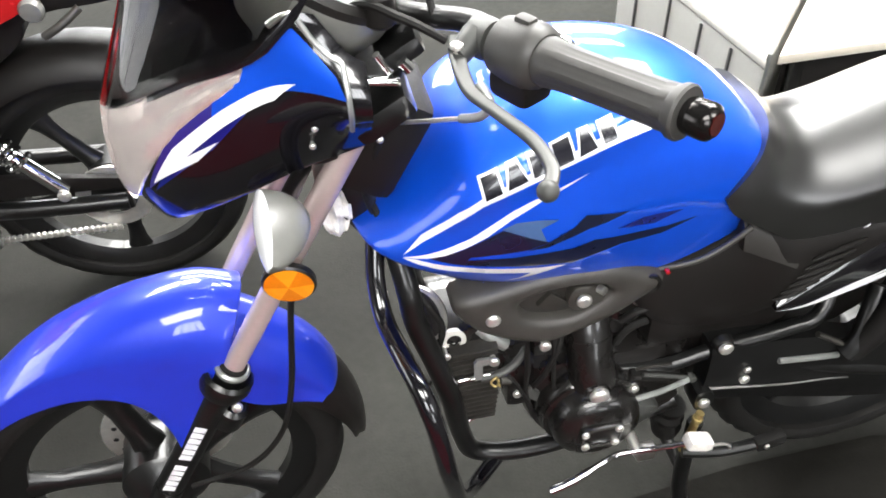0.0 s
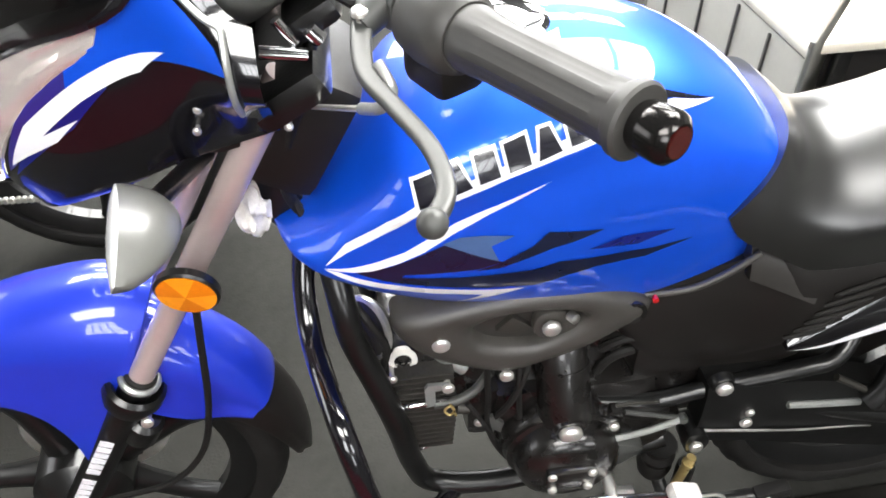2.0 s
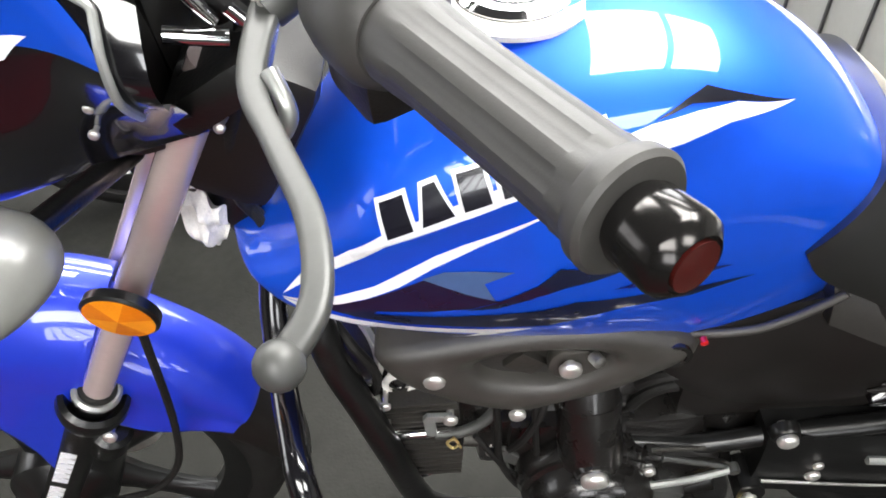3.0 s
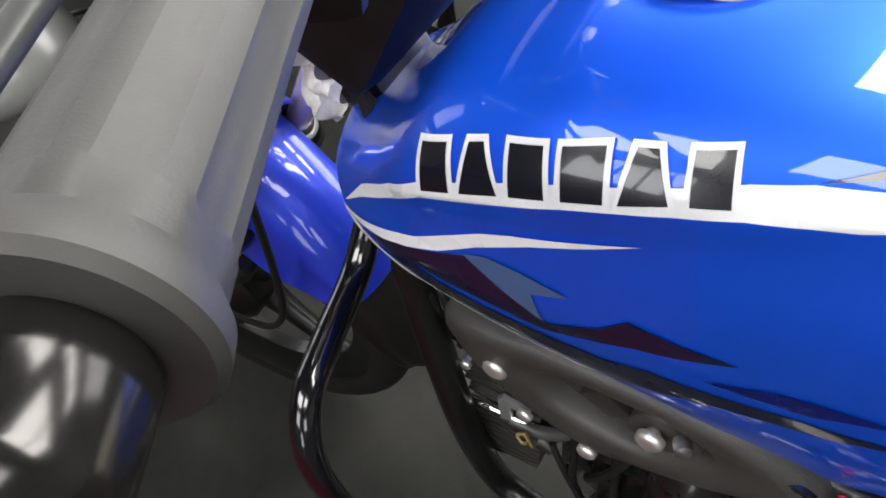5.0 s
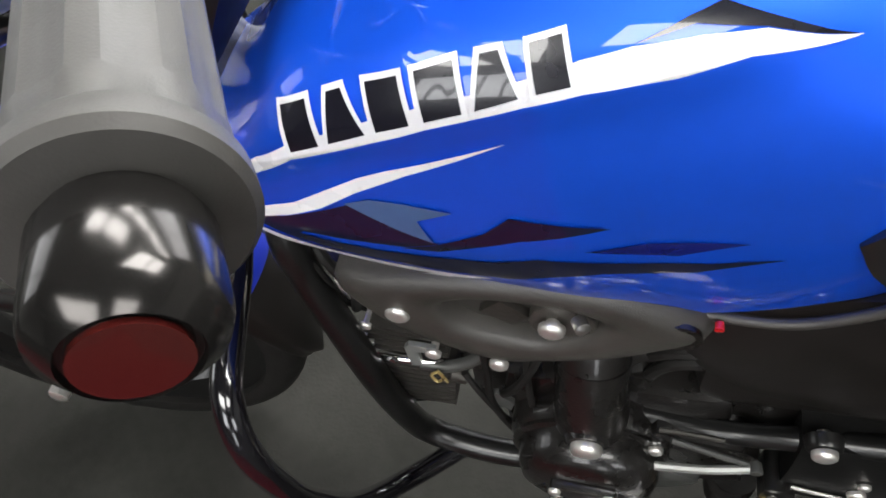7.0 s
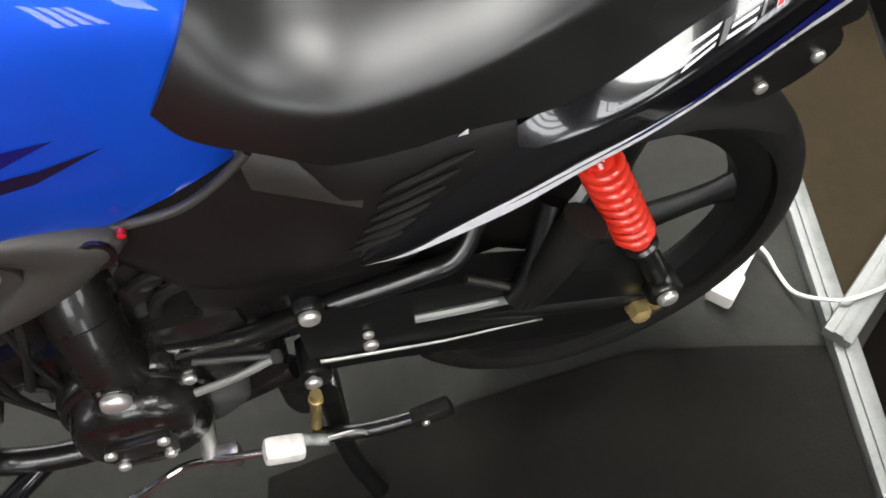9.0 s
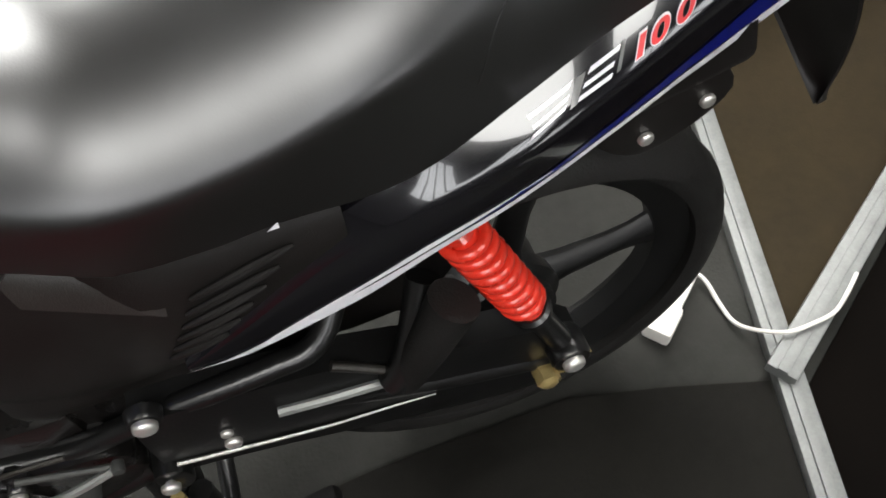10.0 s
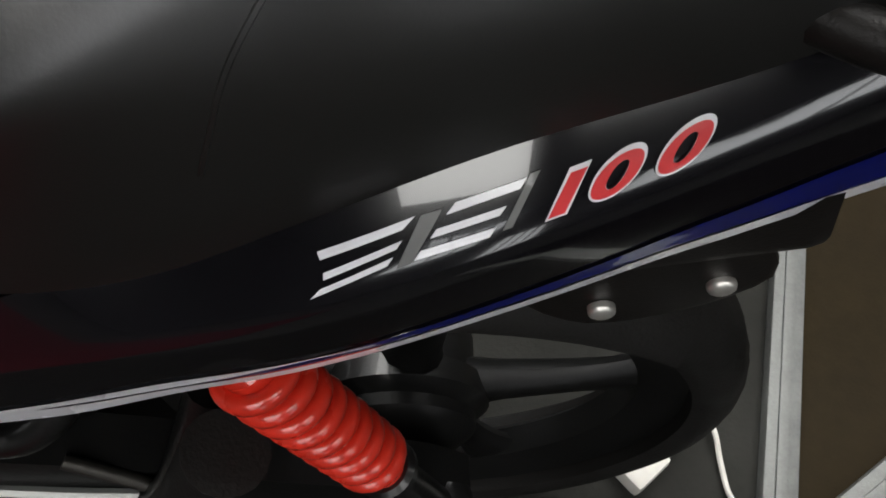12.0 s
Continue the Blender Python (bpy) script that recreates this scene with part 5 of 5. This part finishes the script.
stand = part("centre_stand", tube([(.93, YC - .12, .30), (.93, YC - .13, .12), (.955, YC - .155, .012)], .013, 12, 4), M_BLKMET, bike)
part("stand_leg", tube([(.93, YC + .12, .30), (.93, YC + .13, .12), (.955, YC + .155, .012)], .013, 12, 4), M_BLKMET, stand)
part("stand_cross", tube([(.93, YC - .13, .16), (.93, YC + .13, .16)], .011, 12, 1), M_BLKMET, stand)
part("rubber_boot", lathe([(.022, 0), (.026, .02), (.021, .03), (.026, .045), (.021, .055), (.025, .07)], (.90, -.10, .24), (0, 0, 1), 20), M_RUBBER, bike)

# shock absorber with its red spring
S0, S1 = Vector((1.335, -.132, .350)), Vector((1.228, -.112, .595))
sd = (S1 - S0).normalized()
shock = part("shock_absorber", tube([S0, S0 + sd * .12], .0135, 20, 1), M_BLKMET, bike, "rear shock absorber with a bright red spring")
part("shock_top", tube([S0 + sd * .1, S1], .011, 16, 1), M_CHROME, shock)
part("spring_seat", lathe([(.016, -.005), (.020, -.003), (.0205, .003), (.017, .006)], S0 + sd * .098, sd, 28), M_BLKMET, shock)
s_, u_ = frame_of(sd)
helix = []
n_turn, L = 9.5, .150
for k in range(int(n_turn * 26) + 1):
    a = 2 * math.pi * k / 26
    helix.append(S0 + sd * (.114 + L * k / (n_turn * 26)) + .0178 * (math.cos(a) * s_ + math.sin(a) * u_))
part("spring", tube(helix, .0056, 10, 1, straight=True), M_SPRING, shock, "bright red coil spring")
part("spring_core", tube([S0 + sd * .104, S0 + sd * .262], .0142, 20, 1), M_SPRING, shock)
bolt(S0 + Vector((0, -.022, 0)), .0125, shock, h=.012)
part("lower_eye", lathe([(.02, -.016), (.022, -.01), (.022, .016), (.02, .02)], S0, (0, -1, 0), 24), M_BLKMET, shock)
adj = part("chain_adjuster", box((1.325, -.134, .308), (.05, .014, .022), .004, Matrix.Rotation(radians(14), 3, "Y")), M_GOLD, bike, "yellow zinc chain adjuster")
part("axle_nut", lathe([(.014, 0), (.014, .012), (.008, .016), (.0001, .016)], (1.312, -.14, .312), (0, -1, 0), 6), M_GOLD, adj)
part("adjuster_screw", tube([(1.34, -.134, .31), (1.368, -.134, .318)], .003, 8, 1), M_GOLD, adj)
part("silencer", tube([(1.06, YC + .13, .27), (1.15, YC + .14, .31), (1.55, YC + .15, .40)], .045, 24, 4), M_BLKMET, bike)
part("inner_guard", plate([(1.01, .42), (1.19, .40), (1.26, .50), (1.23, .60), (1.04, .58)], -.058, -.045, .003, 3), M_PLASTIC, bike, "black inner splash guard")
part("foot_hanger", tube([(1.20, -.10, .52), (1.17, -.135, .45), (1.15, -.14, .42)], .016, 12, 4), M_BLKMET, bike)
part("hanger_link", tube([(1.10, -.125, .462), (1.13, -.13, .445), (1.15, -.134, .432)], .005, 10, 3), M_FIN, bike)
part("rear_peg", tube([(1.162, -.14, .418), (1.185, -.142, .47), (1.215, -.14, .535)], lambda t: .016 + .008 * t, 16, 3), M_RUBBER, bike, "folded rubber passenger footrest")
bolt((1.28, -.10, .372), .007, bike)


# rear mudguard round the wheel
def rear_guard(u, v):
    ang = radians(165 - 115 * u)
    R = .297 + .02 * (1 - u)
    q = (v - .5) * 2
    rr = R - (.025 + .05 * (1 - u)) * abs(q) ** 3
    y = YC + .066 * math.copysign(min(1, abs(q) ** .8), q)
    d = Vector((math.cos(ang), 0, math.sin(ang)))
    return Vector((RA.x, 0, RA.z)) + d * rr + Vector((0, y, 0))


guard = part("rear_mudguard", sheet(rear_guard, 36, 18, lambda u, v: (0, 0, -.003)), M_RUBBER, bike, "black plastic rear mudguard")
bolt((1.403, -.0895, .603), .007, guard, h=.008)
bolt((1.454, -.0885, .627), .007, guard, h=.008)
part("guard_bracket", plate([(1.36, .62), (1.39, .583), (1.425, .585), (1.465, .612), (1.475, .645), (1.42, .70)], -.088, -.06, .004, 3), M_PLASTIC, guard)


def tail_flap(u, v):
    p = Vector((1.56, YC + .07, .74)).lerp(Vector((1.69, YC + .003, .460)), u) + Vector((.02 * math.sin(math.pi * u), 0, 0))
    w = lerp(u, [(0, .085), (.3, .075), (.6, .052), (.8, .030), (.93, .012), (1, .002)])
    q = (v - .5) * 2
    return p + Vector((-.010 * q * q, w * q, -.6 * w * q))


part("tail_flap", sheet(tail_flap, 20, 12, lambda u, v: (-.004, 0, -.002)), M_PLASTIC, bike, "black plastic flap under the tail")
part("tail_lamp", box((1.56, YC, .80), (.06, .14, .05), .02), M_RED, bike, "red tail lamp")
part("grab_rail", tube([(1.40, -.075, .792), (1.44, -.110, .797), (1.48, -.128, .815), (1.58, -.115, .85), (1.62, YC, .865), (1.58, YC + .105, .86), (1.47, YC + .12, .832), (1.425, YC + .10, .815)], .008, 12, 6), M_PLASTIC, bike, "dull dark grab rail")

# ---- things on the floor behind the motorcycle ----
bar_a = Vector((1.720, -.138, .012))
da, db = Vector((.272, .962, 0)).normalized(), Vector((.84, .54, 0)).normalized()


def floor_bar(name, a, b, w, h, label):
    d = (b - a)
    rot = Matrix.Rotation(math.atan2(d.y, d.x), 3, "Z")
    bar = thing(name, (a + b) / 2 - Vector((0, 0, h / 2)), label, "metal bar", "aluminium frame bars")
    part("profile", box((a + b) / 2, (d.length, w, h), .003, rot), M_ALUBAR, bar)
    part("ridge", box((a + b) / 2 + Vector((0, 0, h / 2 + .002)), (d.length, w * .35, .004), .001, rot), M_ALUBAR, bar)
    return bar


floor_bar("aluminium_bar", bar_a - da * .75, bar_a + da * 1.6, .042, .024, "long pale aluminium frame bar lying on the floor")
floor_bar("aluminium_bar", bar_a - db * .03 + Vector((0, 0, .02)), bar_a + db * 1.6 + Vector((0, 0, .02)), .046, .022, "wide dull aluminium frame bar across the floor")
bm = bmesh.new()
q = [bar_a + da * .03, bar_a + da * 1.6, bar_a + da * 1.6 + db * 1.2, bar_a + db * 1.5]
f = bm.faces.new([bm.verts.new((p.x + .02, p.y + .01, .003)) for p in q])
g = bmesh.ops.extrude_face_region(bm, geom=[f])
bmesh.ops.translate(bm, vec=(0, 0, .006), verts=[v for v in g["geom"] if isinstance(v, bmesh.types.BMVert)])
solid("brown_board", bm, M_BROWN, "brown laminate board lying on the floor", "board")
bm = bmesh.new()
q = [bar_a - da * .03, bar_a + db * 1.5, bar_a + db * 1.5 - da * 1.0, bar_a - da * .75]
f = bm.faces.new([bm.verts.new((p.x + .025, p.y - .01, .003)) for p in q])
g = bmesh.ops.extrude_face_region(bm, geom=[f])
bmesh.ops.translate(bm, vec=(0, 0, .006), verts=[v for v in g["geom"] if isinstance(v, bmesh.types.BMVert)])
solid("brown_board", bm, M_BOARD_DK, "dark brown laminate board lying on the floor", "board")

# thin dark sheet standing in for the shadow south of the motorcycle
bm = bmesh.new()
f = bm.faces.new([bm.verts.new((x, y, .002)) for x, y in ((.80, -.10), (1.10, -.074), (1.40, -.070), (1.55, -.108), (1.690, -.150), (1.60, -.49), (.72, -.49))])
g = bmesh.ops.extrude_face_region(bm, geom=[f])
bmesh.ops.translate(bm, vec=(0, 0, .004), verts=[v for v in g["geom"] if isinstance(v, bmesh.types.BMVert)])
solid("floor_shadow", bm, M_FLOOR_SHADOW, "thin dark sheet on the concrete floor, painted as the motorcycle's shadow", "mat")

plug = thing("power_plug", (1.60, .02, 0), "white power plug with its cord on the floor", "plug")
part("plug_body", box((1.584, -.012, .018), (.058, .045, .034), .007, Matrix.Rotation(radians(40), 3, "Z")), M_WHITE, plug)
part("plug_neck", box((1.636, .026, .022), (.075, .026, .024), .006, Matrix.Rotation(radians(40), 3, "Z")), M_WHITE, plug)
part("cord", tube([(1.664, .050, .022), (1.676, .045, .02), (1.684, .025, .016), (1.687, -.010, .008), (1.690, -.05, .012), (1.705, -.082, .034), (1.733, -.106, .055), (1.78, -.106, .055), (1.815, -.100, .053), (1.85, -.08, .052), (1.885, -.055, .052)], .0034, 8, 8), M_WHITE, plug)

# white leatherette bench and cream table behind
bench = thing("bench", (1.8, 1.2, 0), "white and grey leatherette bench with dark seams", "bench")


def prism(outline, z0, z1, bev=.012):
    bm = bmesh.new()
    f = bm.faces.new([bm.verts.new((x, y, z0)) for x, y in outline])
    g = bmesh.ops.extrude_face_region(bm, geom=[f])
    bmesh.ops.translate(bm, vec=(0, 0, z1 - z0), verts=[v for v in g["geom"] if isinstance(v, bmesh.types.BMVert)])
    bmesh.ops.recalc_face_normals(bm, faces=bm.faces[:])
    if bev:
        bmesh.ops.bevel(bm, geom=bm.edges[:], offset=bev, segments=2, affect="EDGES", profile=.6)
    return bm


part("body", prism([(1.456, .664), (1.39, 1.40), (2.3, 1.6), (1.75, 1.0)], 0, .42), M_SOFA, bench)
part("cushion", prism([(1.452, .658), (1.384, 1.40), (2.3, 1.6), (1.76, 1.0)], .422, .452, .01), M_WHITE, bench, "white padded top")
for y in (.80, .94, 1.10, 1.28):
    x = 1.456 - .066 * (y - .664) / .736
    part("seam", box((x - .003, y, .21), (.006, .008, .40), .001), M_STITCH, bench)
part("edge_trim", tube([(1.452, .655, .02), (1.452, .655, .44), (1.456, .662, .456), (1.60, .828, .458), (1.76, 1.0, .458)], .006, 8, 4), M_LEVER, bench, "grey piped edge")
table = thing("low_table", (2.1, .75, 0), "low cream topped table", "table")
part("tabletop", prism([(1.478, .659), (2.5, .65), (2.5, 1.5), (2.3, 1.58), (1.78, 1.0)], .435, .460, .004), M_CREAM, table)
part("apron", prism([(1.53, .71), (2.45, .70), (2.45, .73), (1.56, .74)], .02, .43, .004), M_PLASTIC, table, "dark panel under the table top")
for x, y in ((1.56, .70), (2.45, .69), (2.4, 1.4)):
    part("leg", box((x, y, .217), (.03, .03, .434), .003), M_BLKMET, table)

# the other motorcycle, standing in front
far = thing("motorcycle", (-.5, .8, 0), "red and black motorcycle parked alongside", "motorcycle")
FA = Vector((-.075, .80, .300))
fwh = wheel("rear_wheel", FA, .30, .095, 0, far, "black five spoke alloy rear wheel", rot0=.9)
part("swing_arm", tube([(-.62, .72, .36), (-.3, .70, .32), (-.04, .70, .30)], .02, 14, 4), M_BLKMET, far)
part("swing_arm", tube([(-.62, .88, .36), (-.3, .90, .32), (-.04, .90, .30)], .02, 14, 4), M_BLKMET, far)
cg = part("chain_guard", plate([(-.6, .42), (-.25, .40), (-.03, .36), (-.03, .335), (-.3, .35), (-.6, .37)], .70, .72, .003), M_PLASTIC, far)
part("chain", tube([(-.7, .71, .25), (-.4, .71, .235), (-.08, .71, .222)], .006, 8, 3), M_STEEL, far, "steel drive chain")
for k in range(46):
    x = -.68 + .013 * k
    part("link", box((x, .7095, .2505 - .045 * (x + .7)), (.009, .012, .013), .002), M_STEEL, far)
part("sprocket", ring_lathe([(.05, -.003), (.082, -.003), (.082, .003), (.05, .003)], (FA.x, .725, FA.z), (0, 1, 0), 40), M_STEEL, far)
F0, F1 = Vector((-.16, .70, .352)), Vector((-.36, .70, .63))
fd = (F1 - F0).normalized()
fs = part("shock_absorber", tube([F0, F0 + fd * .14], .018, 18, 1), M_CHROME, far, "chromed shock absorber")
s2, u2 = frame_of(fd)
hel = []
for k in range(9 * 20 + 1):
    a = 2 * math.pi * k / 20
    hel.append(F0 + fd * (.10 + .2 * k / 180) + .025 * (math.cos(a) * s2 + math.sin(a) * u2))
part("spring", tube(hel, .006, 8, 1, straight=True), M_CHROME, fs)
part("shock_rod", tube([F0 + fd * .1, F1], .012, 14, 1), M_BLKMET, fs)
bolt(F0 + Vector((0, -.02, 0)), .014, far, h=.012)
bolt((-.085, .695, .30), .015, far, h=.015)
part("axle_block", box((-.07, .70, .30), (.08, .02, .034), .005), M_BLKMET, far)
part("tail_panel", plate([(-.9, .64), (-.5, .63), (-.2, .715), (-.06, .775), (-.05, .84), (-.4, .81), (-.9, .78)], .69, .91, .02, 4), M_RED, far, "glossy red tail panel")
part("under_tray", plate([(-.55, .56), (-.25, .62), (-.13, .685), (-.09, .735), (.08, .75), (.14, .79), (-.5, .80)], .72, .88, .012, 3), M_PLASTIC, far, "black plastic under tray")
ind = part("indicator", lathe([(.008, -.05), (.009, -.012), (.020, 0), (.023, .012), (.018, .022), (.0001, .026)], (-.071, .69, .767), (0, -1, 0), 24), M_INDGREY, far, "small round grey indicator")
part("plate_bracket", tube([(-.075, .70, .705), (-.04, .70, .722), (.0, .72, .745)], .008, 10, 3), M_SHROUD, far)


def hull(rows, n=28):
    """A rounded body from rows of x, middle height, half width, half height."""
    rr = []
    for k in range(25):
        t = k / 24 * (len(rows) - 1)
        x, zc, w, h = [lerp(t, [(i, r[j]) for i, r in enumerate(rows)]) for j in range(4)]
        rr.append([Vector((x, .8 + w * math.copysign(abs(math.cos(a)) ** .75, math.cos(a)), zc + h * math.copysign(abs(math.sin(a)) ** .85, math.sin(a)))) for a in [2 * math.pi * i / n for i in range(n)]])
    return loft(rr)


part("seat", hull([(-.86, .86, .06, .03), (-.82, .83, .11, .06), (-.65, .80, .12, .06), (-.45, .83, .12, .06), (-.2, .87, .10, .05), (-.08, .89, .05, .02)]), M_VINYL, far, "black vinyl seat", 60)
part("engine", box((-.85, .8, .42), (.34, .28, .30), .04), M_ENGINE, far)
part("mudguard", sheet(lambda u, v: Vector((FA.x + (.36 - .06 * abs((v - .5) * 2) ** 3) * math.cos(radians(140 - 110 * u)), FA.y + .085 * (v - .5) * 2, FA.z + (.36 - .06 * abs((v - .5) * 2) ** 3) * math.sin(radians(140 - 110 * u)))), 24, 12, lambda u, v: (0, 0, -.004)), M_PLASTIC, far)
part("exhaust", tube([(-.8, .66, .28), (-.45, .65, .27), (-.32, .64, .30)], .03, 18, 4), M_CHROME, far)
part("foot_rest", tube([(-.3, .69, .47), (-.27, .60, .48)], .014, 12, 1), M_RUBBER, far)
part("front_wheel", ring_lathe([(.24, -.03), (.29, -.02), (.30, 0), (.29, .02), (.24, .03)], (-1.33, .8, .30), (0, 1, 0), 48), M_RUBBER, far)
part("fork_leg", tube([(-1.33, .72, .30), (-1.0, .72, .95)], .02, 14, 1), M_BLKMET, far)
part("fork_leg", tube([(-1.33, .88, .30), (-1.0, .88, .95)], .02, 14, 1), M_BLKMET, far)
part("fuel_tank", hull([(-1.2, .87, .05, .05), (-1.15, .86, .11, .09), (-1.02, .85, .14, .12), (-.9, .84, .13, .11), (-.8, .81, .09, .08), (-.76, .80, .05, .04)]), M_RED, far, "glossy red fuel tank", 60)
part("frame_tube", tube([(-1.02, .8, .9), (-.95, .8, .7), (-.6, .8, .6), (-.62, .8, .36)], .02, 14, 4), M_BLKMET, far)
